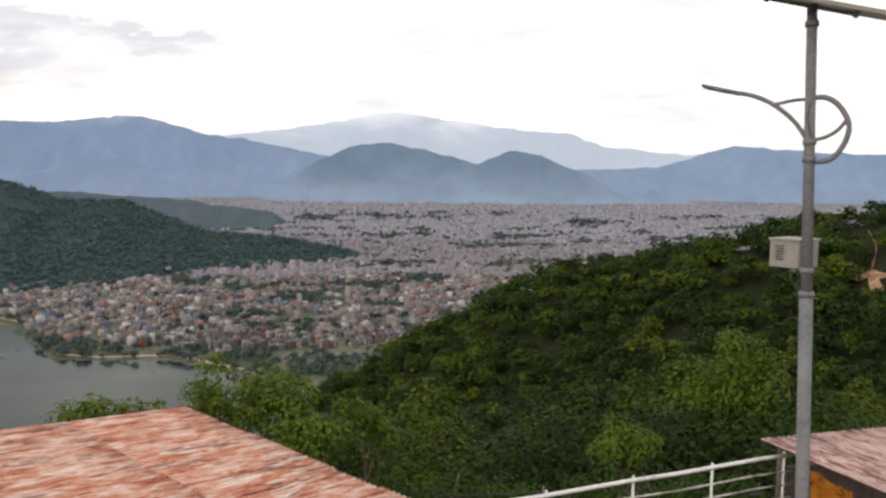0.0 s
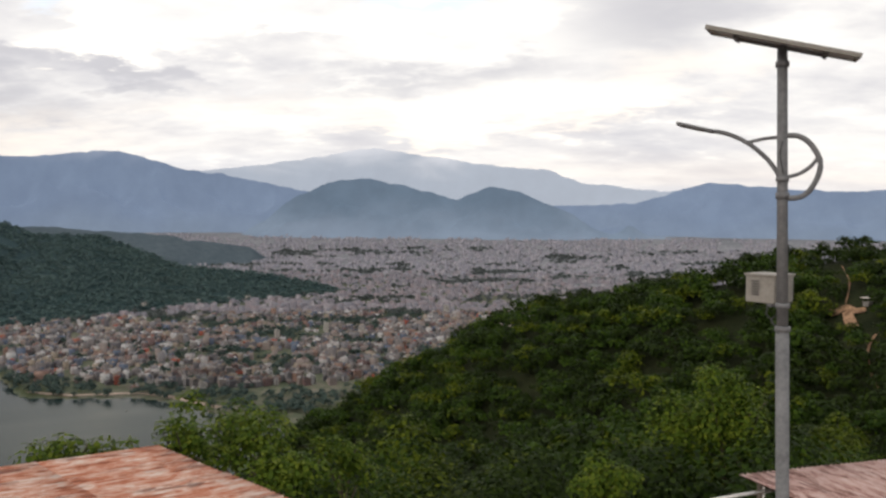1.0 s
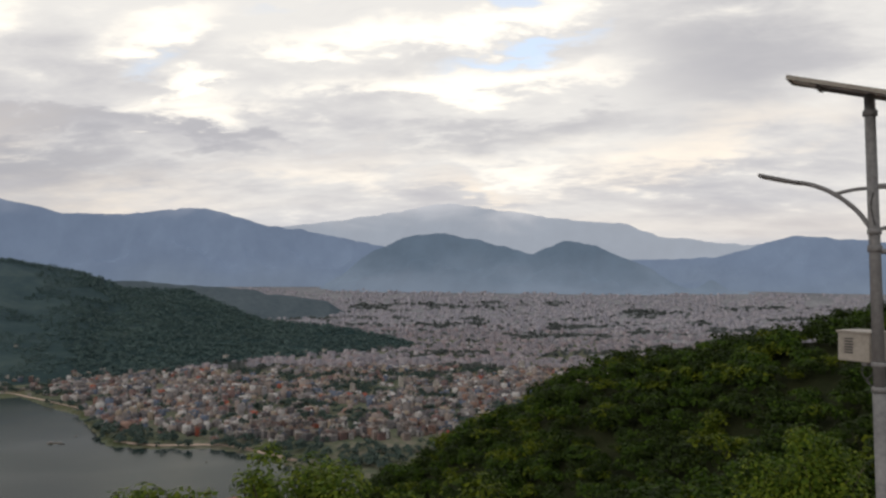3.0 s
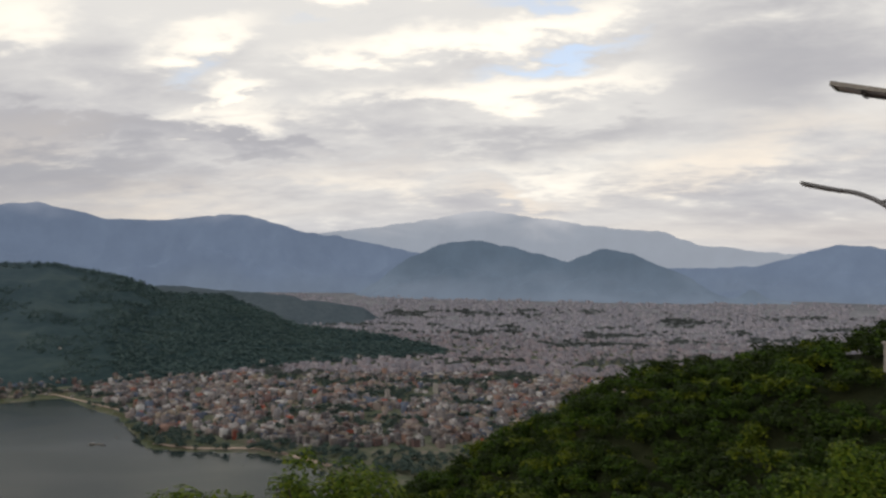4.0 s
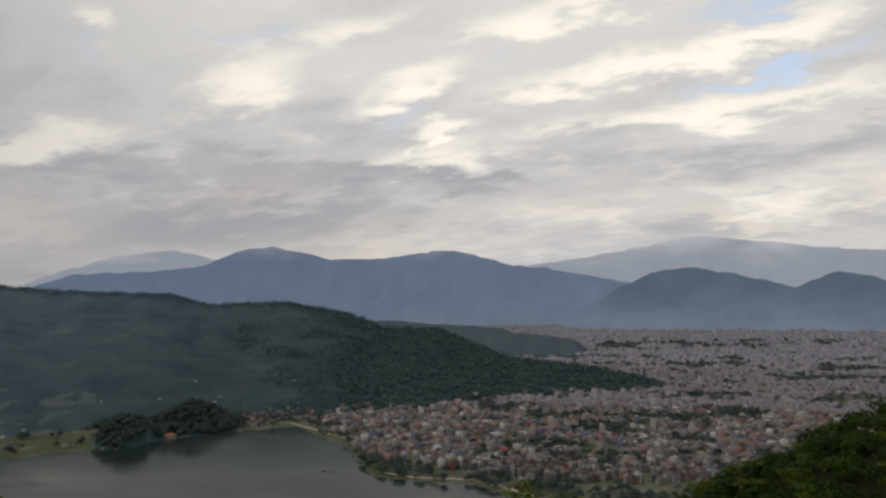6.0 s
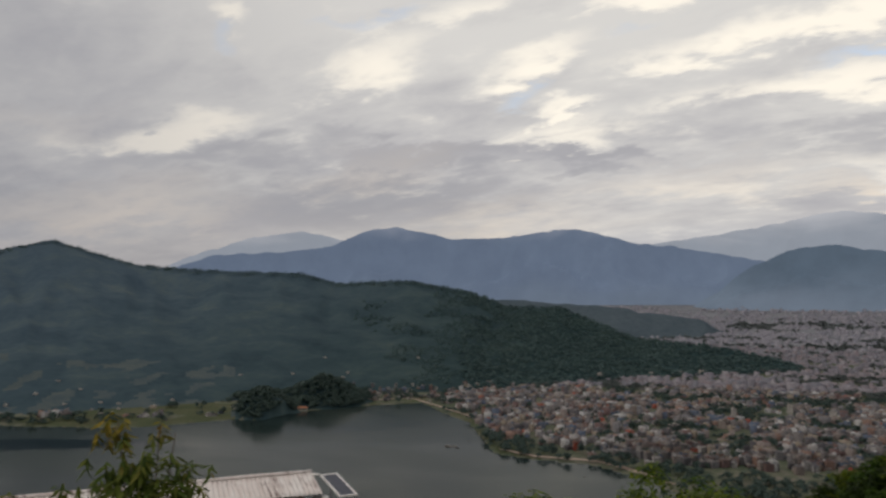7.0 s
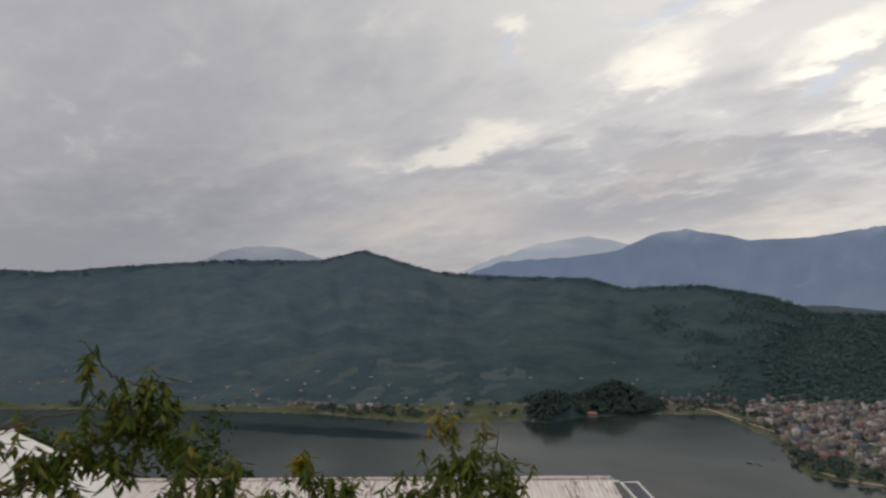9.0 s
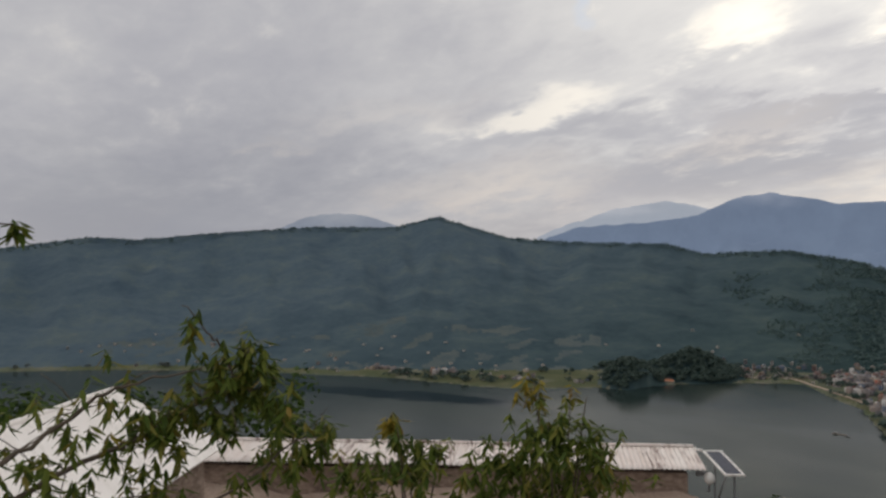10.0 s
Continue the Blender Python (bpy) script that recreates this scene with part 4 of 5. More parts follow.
    for f in (1, 2, 3):
        g = near & (h > f * 3.1 + 0.5)
        v.append(boxes(al[g], w[g] + 1.0, l[g] + 1.0, np.full(g.sum(), f * 3.1 - 0.2), np.full(g.sum(), f * 3.1), np.zeros(g.sum())))
    body, others = v[0], v[1:]
    # distance decides which haze-tinted wall colour a house gets
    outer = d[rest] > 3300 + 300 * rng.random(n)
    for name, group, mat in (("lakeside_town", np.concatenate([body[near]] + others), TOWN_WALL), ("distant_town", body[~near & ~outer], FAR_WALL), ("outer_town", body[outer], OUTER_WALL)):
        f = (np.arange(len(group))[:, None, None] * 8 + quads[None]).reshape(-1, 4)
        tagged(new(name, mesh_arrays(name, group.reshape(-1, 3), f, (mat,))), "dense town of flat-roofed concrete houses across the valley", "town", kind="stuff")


build_town()

# ---- things on the hilltop ----
EAST_O, WEST_O = Vector((0.123, 0.103, 0)), Vector((-0.218, -0.183, 0))


def sheet_metal(name, stops, along, spots, rough=0.6, metal=0.25, flakes=(0.09, 0.03, 0.022)):
    """Painted, weathered sheet metal: streaks along the ribs, blotches across."""
    m, n, l, b = material(name, rough, metal, 0.3)
    v1, v2 = coords(n, l, (0.85, 6.5, 1)), coords(n, l, (1.1, 2.6, 1))
    # no two sheets weather alike
    rnd, far = n.new("ShaderNodeObjectInfo"), n.new("ShaderNodeVectorMath")
    far.operation = 'SCALE'
    far.inputs[0].default_value = (37.0, 61.0, 11.0)
    l.new(rnd.outputs["Random"], far.inputs[3])
    moved = []
    for v in (v1, v2):
        add = n.new("ShaderNodeVectorMath")
        l.new(v, add.inputs[0])
        l.new(far.outputs[0], add.inputs[1])
        moved.append(add.outputs[0])
    v1, v2 = moved
    fac = n.new("ShaderNodeMath")
    fac.operation = 'MULTIPLY_ADD'
    l.new(noise_tex(n, l, v1, along, 7, 0.72, 0.25), fac.inputs[0])
    fac.inputs[1].default_value = 0.62
    half = n.new("ShaderNodeMath")
    half.operation = 'MULTIPLY'
    l.new(noise_tex(n, l, v2, spots, 5, 0.6, 0.6), half.inputs[0])
    half.inputs[1].default_value = 0.38
    l.new(half.outputs[0], fac.inputs[2])
    paint = color_ramp(n, l, fac.outputs[0], stops)
    # dark flaked strokes gathered in worn patches
    worn = color_ramp(n, l, noise_tex(n, l, v2, 0.55, 3), ((0.46, (0, 0, 0)), (0.56, (1, 1, 1))))
    stroke = color_ramp(n, l, noise_tex(n, l, v1, 3.2, 3, 0.6, 0.5), ((0.50, (0, 0, 0)), (0.56, (1, 1, 1))))
    gap = blend(n, l, 1.0, worn, stroke, 'MULTIPLY')
    soft_gap = blend(n, l, 0.75, (0.0, 0.0, 0.0), gap)
    l.new(blend(n, l, soft_gap, paint, flakes), b.inputs["Base Color"])
    bump(n, l, b, noise_tex(n, l, v2, 40, 3), 0.3, 0.002)
    return m


RUST = sheet_metal("rusted_red_sheet", ((0.385, (0.12, 0.032, 0.016)), (0.44, (0.34, 0.10, 0.045)), (0.485, (0.46, 0.20, 0.125)), (0.53, (0.53, 0.33, 0.255)), (0.60, (0.62, 0.52, 0.46))), 3.4, 2.2, 0.7, 0.1)
PINK_RUST = sheet_metal("faded_pink_sheet", ((0.38, (0.07, 0.032, 0.028)), (0.43, (0.24, 0.12, 0.10)), (0.50, (0.40, 0.26, 0.23)), (0.62, (0.50, 0.38, 0.35))), 4.5, 2.6, 0.7, 0.1)
WHITE_SHEET = sheet_metal("dusty_white_sheet", ((0.30, (0.48, 0.40, 0.36)), (0.45, (0.66, 0.585, 0.55)), (0.6, (0.73, 0.68, 0.65))), 1.2, 1.0, 0.6, 0.05)
WHITE_ROOF = sheet_metal("white_painted_roof", ((0.28, (0.60, 0.55, 0.52)), (0.45, (0.79, 0.745, 0.71)), (0.6, (0.84, 0.80, 0.77))), 0.8, 0.7, 0.55, 0.0, (0.70, 0.66, 0.62))
STEEL = speckled("galvanised_steel", ((0.35, (0.115, 0.115, 0.12)), (0.65, (0.205, 0.205, 0.21))), s1=3, s2=25, rough=0.7, metal=0.0, bump_d=0.001, spec=0.2)
GREY_PAINT = speckled("beige_grey_enamel", ((0.35, (0.20, 0.185, 0.165)), (0.65, (0.30, 0.28, 0.25))), s1=4, s2=30, rough=0.55, bump_d=0.001)
WHITE_PAINT = speckled("chipped_white_paint", ((0.33, (0.36, 0.33, 0.30)), (0.45, (0.62, 0.60, 0.58)), (0.65, (0.74, 0.73, 0.71))), s1=4, s2=35, rough=0.5, bump_d=0.001)
OLD_PAINT = speckled("rusting_white_paint", ((0.36, (0.09, 0.06, 0.045)), (0.48, (0.30, 0.27, 0.24)), (0.62, (0.58, 0.56, 0.53))), s1=7, s2=40, rough=0.7, bump_d=0.001)
DARK_PLASTIC = speckled("dark_plastic", ((0.35, (0.025, 0.025, 0.027)), (0.65, (0.05, 0.05, 0.052))), s1=8, s2=40, rough=0.5)
CELL = speckled("solar_cells", ((0.35, (0.015, 0.018, 0.035)), (0.65, (0.035, 0.04, 0.065))), s1=5, s2=40, rough=0.2, spec=0.5)
PLASTER = speckled("stained_brown_plaster", ((0.32, (0.08, 0.058, 0.046)), (0.48, (0.20, 0.145, 0.115)), (0.62, (0.31, 0.24, 0.195)), (0.75, (0.42, 0.34, 0.29))), scale=(1, 1, 2.0), s1=0.9, s2=9, rough=0.95, bump_d=0.01)
SAND = speckled("sandy_concrete", ((0.35, (0.26, 0.19, 0.15)), (0.65, (0.44, 0.35, 0.29))), s1=1.5, s2=20, rough=0.95)
BLOCK = speckled("grey_blockwork", ((0.35, (0.13, 0.12, 0.11)), (0.65, (0.26, 0.245, 0.23))), s1=1.0, s2=14, rough=0.95, bump_d=0.01)
ORANGE = speckled("orange_cloth", ((0.40, (0.16, 0.05, 0.012)), (0.47, (0.42, 0.14, 0.012)), (0.55, (0.60, 0.25, 0.02)), (0.66, (0.24, 0.08, 0.015))), s1=7, s2=26, rough=0.9)
WOOD = speckled("grey_timber", ((0.35, (0.07, 0.055, 0.045)), (0.65, (0.17, 0.14, 0.115))), scale=(1, 1, 0.2), s1=8, s2=50, rough=0.9)
EARTH = speckled("orange_earth", ((0.40, (0.06, 0.048, 0.028)), (0.47, (0.17, 0.10, 0.06)), (0.60, (0.38, 0.24, 0.15))), s1=0.22, s2=1.4, rough=0.95, bump_d=0.1, spec=0.05)


def frame_of(origin, ex, ey, ez=None):
    """A pose from an origin and two or three axes."""
    ex, ey = Vector(ex).normalized(), Vector(ey).normalized()
    ez = ex.cross(ey).normalized() if ez is None else Vector(ez).normalized()
    m = Matrix((ex, ey, ez)).transposed().to_4x4()
    m.translation = origin
    return m


def corrugated(length, width, pitch=0.076, depth=0.012, sag=0.0):
    """A corrugated sheet lying along x, ribs along x, with a rolled thickness."""
    n = int(round(width / pitch * 4))
    xs = np.linspace(0, length, 5)
    ys = np.linspace(0, width, n + 1)
    X, Y = np.meshgrid(xs, ys, indexing="ij")
    Z = depth * np.sin(2 * np.pi * Y / pitch) - sag * np.sin(np.pi * X / length)
    top = np.stack([X, Y, Z], -1).reshape(-1, 3)
    m = n + 1
    i, j = np.meshgrid(np.arange(4), np.arange(n), indexing="ij")
    f = np.stack([i * m + j, (i + 1) * m + j, (i + 1) * m + j + 1, i * m + j + 1], -1).reshape(-1, 4)
    k = len(top)
    low = top - (0, 0, 0.0025)
    rim = [(a, b) for a, b in zip(range(0, m - 1), range(1, m))] + [(4 * m + b, 4 * m + a) for a, b in zip(range(0, m - 1), range(1, m))]
    side = np.array([(a, b, b + k, a + k) for a, b in rim])
    return np.concatenate([top, low]), np.concatenate([f, f[:, ::-1] + k, side])


def sheet_roof(parent, m, rows, length, cols, width, mat, overlap=0.14, rise=0.0, seed=3):
    """A roof of corrugated sheets in rows and columns under a roof part; m maps x along the ribs, y across."""
    rng = random.Random(seed)
    v, f = corrugated(length + overlap, width + 0.05)
    me = mesh_arrays("roof_sheet", v, f, (mat,), None, False)
    holder = new("roof")
    holder.parent = parent
    holder.matrix_local = m
    holder.empty_display_size = 0.2
    for r in range(rows):
        for c in range(cols):
            ob = new("roof_sheet", me)
            ob.parent = holder
            ob.matrix_local = pose(r * length - (overlap if r else 0) + rng.uniform(-0.025, 0.025), c * width, 0.012 * r + 0.001 * (c % 2) + rng.uniform(0, 0.001),
                                   0, -math.degrees(0.004), rng.uniform(-0.04, 0.04))
    return holder


def rusty_shed():
    """Low shed under a rusted red roof below the terrace."""
    c = Vector((-0.555 * 3, 3.427 * 3, EYE_Z - 3.0)) + EAST_O
    u, v = Vector((-0.795, -0.607, 0.0824)).normalized(), Vector((0.607, -0.795, 0))
    shed = thing("shed", "low shed with rusted red corrugated metal roof", "shed", Matrix.Translation((c.x, c.y, 294.6)))
    base = shed.matrix_world.inverted()
    sheet_roof(shed, base @ frame_of(c, u, v), 2, 1.62, 10, 0.76, RUST)
    # walls stand in under the eaves
    f = base @ frame_of(Vector((c.x, c.y, 294.6)), (-0.795, -0.607, 0), (0.607, -0.795, 0), (0, 0, 1))
    for x0, x1, y0, y1 in ((0.25, 0.37, 0.2, 7.0), (3.2, 3.32, 0.2, 7.0), (0.37, 3.2, 0.2, 0.32), (0.37, 3.2, 6.88, 7.0)):
        part("wall", box(bmesh.new(), x0, x1, y0, y1, 0, 2.34, f), BLOCK, shed)
    for k in range(4):
        a = f @ Vector((0.05, 0.6 + 2.0 * k, 2.36))
        b = f @ Vector((3.5, 0.6 + 2.0 * k, 2.36 + 0.284))
        part("rafter", tube(bmesh.new(), (a, b), 0.03, 6), WOOD, shed)


def stall():
    """Small stall under a faded pink metal roof."""
    c = Vector((5.51, 8.58, EYE_Z - 3.2)) + EAST_O
    a, b = Vector((0.995, 0.098, 0)), Vector((0.1, -0.995, 0.05)).normalized()
    s = thing("stall", "open stall with faded pink corrugated metal roof", "stall", Matrix.Translation((c.x, c.y, 294.6)))
    base = s.matrix_world.inverted()
    # ribs run from the far edge towards the near one
    sheet_roof(s, base @ frame_of(c + a * 3.8, b, -a), 1, 3.2, 5, 0.76, PINK_RUST, seed=9)
    f = base @ frame_of(Vector((c.x, c.y, 294.6)), a, (0.1, -0.995, 0), (0, 0, -1))
    up = base @ frame_of(Vector((c.x, c.y, 294.6)), a, (-0.098, 0.995, 0), (0, 0, 1))
    for x, y in ((0.15, -0.2), (0.15, -2.9), (3.8, -0.2), (3.8, -2.9)):
        part("post", tube(bmesh.new(), [up @ Vector((x, y, 0)), up @ Vector((x, y, 2.16 - 0.04 * y))], 0.045, 8), WOOD, s)
    part("back_panel", box(bmesh.new(), 0.2, 3.8, -0.26, -0.2, 0, 1.9, up), WOOD, s)
    part("counter", box(bmesh.new(), 0.3, 3.6, -2.7, -2.2, 0, 0.95, up, 0.01), WOOD, s)
    bm = bmesh.new()
    vs = []
    for i in range(9):
        row = []
        for j in range(7):
            row.append(bm.verts.new(up @ Vector((0.10 + 0.035 * math.sin(i * 1.4) + 0.01 * j, -0.75 - 0.085 * i, 2.06 - 0.13 * j + 0.02 * math.sin(i * 0.9)))))
        vs.append(row)
    for i in range(8):
        for j in range(6):
            bm.faces.new((vs[i][j], vs[i + 1][j], vs[i + 1][j + 1], vs[i][j + 1])).smooth = True
    bmesh.ops.solidify(bm, geom=bm.faces[:], thickness=0.006)
    part("cloth", bm, ORANGE, s, "orange printed cloth hung at the side")


def terrace_railing():
    p0, p1 = Vector((1.2, 7.26, EYE_Z - 3.3)) + EAST_O, Vector((5.75, 8.27, EYE_Z - 3.3)) + EAST_O
    d = (p1 - p0)
    n = 5
    wall = thing("retaining_wall", "low grey block retaining wall under the railing", "wall", Matrix.Translation((p0.x, p0.y, 294.6)), kind="structure")
    side = Vector((-d.y, d.x, 0)).normalized()
    f = wall.matrix_world.inverted() @ frame_of(Vector((p0.x, p0.y, 294.6)), d, side, (0, 0, 1))
    part("wall", box(bmesh.new(), -0.6, d.length + 0.3, -0.12, 0.12, 0, 0.98, f, 0.015), BLOCK, wall)
    rail = thing("railing", "white painted metal railing with many bars", "railing", Matrix.Translation((p0.x, p0.y, 295.58)))
    m = rail.matrix_world.inverted()
    bar = lambda z, r, sg: tube(bmesh.new(), [m @ (p0 + d * k / 8 + Vector((0, 0, z + sg * math.sin(k * 2.1)))) for k in range(9)], r, 8)
    part("top_rail", bar(0, 0.024, 0.006), WHITE_PAINT, rail)
    for k in range(5):
        part("bar", bar(-0.20 - 0.165 * k, 0.012, 0.010), OLD_PAINT, rail)
    for k in range(n):
        q = p0 + d * (0.03 + 0.94 * k / (n - 1))
        part("post", tube(bmesh.new(), [m @ Vector((q.x, q.y, 295.58)), m @ (q + Vector((0, 0, 0.05)))], 0.015, 8), WHITE_PAINT, rail)


def street_lamp():
    """Solar street lamp: two-piece leaning pole, tilted panel, swan arm, hoop and battery box."""
    d = 8.0
    right, away = Vector((math.cos(radians(35.1)), -math.sin(radians(35.1)), 0)), Vector((math.sin(radians(35.1)), math.cos(radians(35.1)), 0))
    eye = Vector((0, 0, EYE_Z)) + EAST_O
    foot = eye + away * d + right * 0.123 - Vector((0, 0, 5.4))
    lamp = thing("street_lamp", "grey steel solar street lamp with hoop and battery box", "street lamp", Matrix.Translation(foot))
    inv = lamp.matrix_world.inverted()

    def p(az, el, f=0.0):
        s = (d + f) * math.tan(radians(az - 35.1))
        return inv @ (eye + away * (d + f) + right * s + Vector((0, 0, math.hypot(d + f, s) * math.tan(radians(el)))))

    def q(s, f, z):
        return inv @ (eye + away * (d + f) + right * s + Vector((0, 0, z)))

    def axis(z):
        return 0.056 - 0.0275 * (z + 2.97)

    part("lower_pole", tube(bmesh.new(), [q(axis(-5.4), 0, -5.4), q(axis(-1.05), 0, -1.05)], 0.062, 16), STEEL, lamp)
    part("upper_pole", tube(bmesh.new(), [q(axis(-1.06), 0, -1.06), q(axis(1.62), 0, 1.62)], [0.052, 0.046], 16), STEEL, lamp)
    for z, r, h in ((-1.08, 0.072, 0.05), (-0.86, 0.066, 0.05), (0.18, 0.062, 0.06), (0.34, 0.060, 0.05), (1.42, 0.062, 0.05)):
        part("collar", tube(bmesh.new(), [q(axis(z), 0, z), q(axis(z), 0, z + h)], r, 14), STEEL, lamp)
    part("base_plate", box(bmesh.new(), -0.18, 0.18, -0.18, 0.18, 0, 0.02, None, 0.004), STEEL, lamp)
    for x, y in ((-0.13, -0.13), (0.13, -0.13), (-0.13, 0.13), (0.13, 0.13)):
        part("bolt", tube(bmesh.new(), [(x, y, 0.018), (x, y, 0.06)], 0.012, 6), STEEL, lamp)
    # swan arm with its flat head, and the stay
    head0, head1 = p(27.9, 6.56), p(30.2, 5.99)
    arm = curve_points([head1, p(31.3, 5.75), p(32.6, 5.1), p(33.9, 3.95), p(34.85, 2.5)], 6)
    part("arm", tube(bmesh.new(), arm, 0.022, 10), STEEL, lamp)
    part("stay", tube(bmesh.new(), curve_points([p(32.6, 5.15), p(33.7, 5.38), p(34.75, 5.45)], 4), 0.017, 8), STEEL, lamp)
    ex = (head1 - head0).normalized()
    ey = Vector((0, 0, 1)).cross(ex).normalized()
    hm = frame_of(head0, ex, ey)
    bm = box(bmesh.new(), 0, 0.36, -0.075, 0.075, -0.018, 0.014, hm, 0.008)
    head = part("lamp_head", bm, STEEL, lamp, "flat grey LED lamp head")
    part("diffuser", box(bmesh.new(), 0.03, 0.26, -0.055, 0.055, -0.023, -0.018, hm), GREY_PAINT, head)
    # the hoop and its inner bow
    hoop = curve_points([p(34.75, 5.5), p(35.7, 5.5), p(36.5, 4.95), p(37.1, 3.85), p(37.05, 2.9), p(36.6, 1.95), p(36.0, 1.42), p(35.0, 1.32)], 6)
    part("hoop", tube(bmesh.new(), hoop, 0.026, 10), STEEL, lamp)
    part("inner_bow", tube(bmesh.new(), curve_points([p(35.05, 2.75), p(35.8, 2.95), p(36.5, 3.4), p(36.98, 4.05)], 5), 0.018, 8), STEEL, lamp)
    # panel, seen nearly edge on, with its bracket
    e0, e1 = q(-0.735, 0, 1.825), q(0.575, 0, 1.46)
    pm = frame_of((e0 + e1) / 2, e1 - e0, (away * 0.993 + Vector((0, 0, 0.118))))
    w = (e1 - e0).length / 2
    panel = part("solar_panel", box(bmesh.new(), -w + 0.02, w - 0.02, -0.31, 0.31, -0.004, 0.012, pm), CELL, lamp, "dark solar panel in an aluminium frame")
    bm = bmesh.new()
    for a in ((-w, w, -0.33, -0.305), (-w, w, 0.305, 0.33), (-w, -w + 0.025, -0.305, 0.305), (w - 0.025, w, -0.305, 0.305)):
        box(bm, *a, -0.02, 0.018, pm)
    part("panel_frame", bm, GREY_PAINT, panel)
    part("backsheet", box(bmesh.new(), -w + 0.03, w - 0.03, -0.30, 0.30, -0.008, -0.0045, pm), WHITE_PAINT, panel)
    bm = box(bmesh.new(), -0.42, 0.42, -0.03, 0.0, -0.055, -0.02, pm)
    box(bm, -0.42, -0.38, -0.25, 0.25, -0.05, -0.02, pm)
    box(bm, 0.38, 0.42, -0.25, 0.25, -0.05, -0.02, pm)
    part("bracket", bm, STEEL, lamp)
    # battery box behind the pole
    corner = q(-0.075, 0.075, -0.835)
    c30, s30 = math.cos(radians(30)), math.sin(radians(30))
    bmx = frame_of(corner, -c30 * right + s30 * away, s30 * right + c30 * away, (0, 0, 1))
    bx = part("battery_box", box(bmesh.new(), 0, 0.31, 0, 0.34, 0, 0.275, bmx, 0.008), GREY_PAINT, lamp, "beige-grey steel battery box with louvres")
    part("box_lid", box(bmesh.new(), -0.012, 0.322, -0.012, 0.352, 0.262, 0.284, bmx, 0.004), GREY_PAINT, bx)
    for k in range(6):
        part("louvre", box(bmesh.new(), 0.16, 0.24, -0.006, 0.002, 0.075 + 0.026 * k, 0.087 + 0.026 * k, bmx), DARK_PLASTIC, bx)
    part("box_strap", box(bmesh.new(), 0.04, 0.09, 0.02, 0.32, -0.03, 0.001, bmx), STEEL, lamp)
    for pts in ([q(-0.02, 0.1, -0.82), q(-0.06, 0.03, -0.93), q(-0.10, 0.0, -0.99), q(-0.02, -0.05, -1.06)], [q(-0.12, 0.15, -0.83), q(-0.14, 0.08, -0.93), q(-0.08, 0.02, -1.0), q(-0.03, -0.05, -1.1)],
                [q(-0.03, -0.055, 0.42), q(-0.06, -0.05, 0.6), q(-0.04, -0.055, 0.72)]):
        part("cable", tube(bmesh.new(), curve_points(pts, 5), 0.006, 6), DARK_PLASTIC, lamp)


def white_gable():
    """House with a white painted gable roof."""
    o = WEST_O + Vector((0, 0, EYE_Z))
    apex, r, side = o + Vector((-9.46, 3.24, -1.52)), Vector((0.692, -0.722, 0)), Vector((0.722, 0.692, 0))
    h = thing("house", "house with smooth white painted gable roof", "house", Matrix.Translation((apex.x, apex.y, 294.6)))
    inv = h.matrix_world.inverted()
    for name, sg in (("roof_slope", 1), ("roof_slope", -1)):
        m = inv @ frame_of(apex, r, side * sg * 1.32 + Vector((0, 0, -0.60)))
        slope = part(name, box(bmesh.new(), 0.05, 5.35, 0.03, 1.48, -0.03, -0.012, m), WHITE_ROOF, h)
        for k in range(6):
            lift = 0.002 * (k % 2)
            part("roof_panel", box(bmesh.new(), k * 0.9 + 0.003, (k + 1) * 0.9 - 0.003, 0.0, 1.52, -0.012, 0.010 + lift, m, 0.003), WHITE_ROOF, slope)
    part("ridge_cap", tube(bmesh.new(), [inv @ (apex + r * k * 0.6 + Vector((0, 0, 0.012 + 0.004 * math.sin(k * 2)))) for k in range(10)], 0.035, 8), WHITE_ROOF, h)
    f = inv @ frame_of(Vector((apex.x, apex.y, 294.6)), r, (side if r.cross(side).z > 0 else -side), (0, 0, 1))
    for x0, x1, y0, y1, z1 in ((0.2, 5.2, -1.18, -1.06, 3.1), (0.2, 5.2, 1.06, 1.18, 3.1), (0.2, 0.32, -1.06, 1.06, 3.1), (5.08, 5.2, -1.06, 1.06, 3.1)):
        part("wall", box(bmesh.new(), x0, x1, y0, y1, 0, z1, f), PLASTER, h)


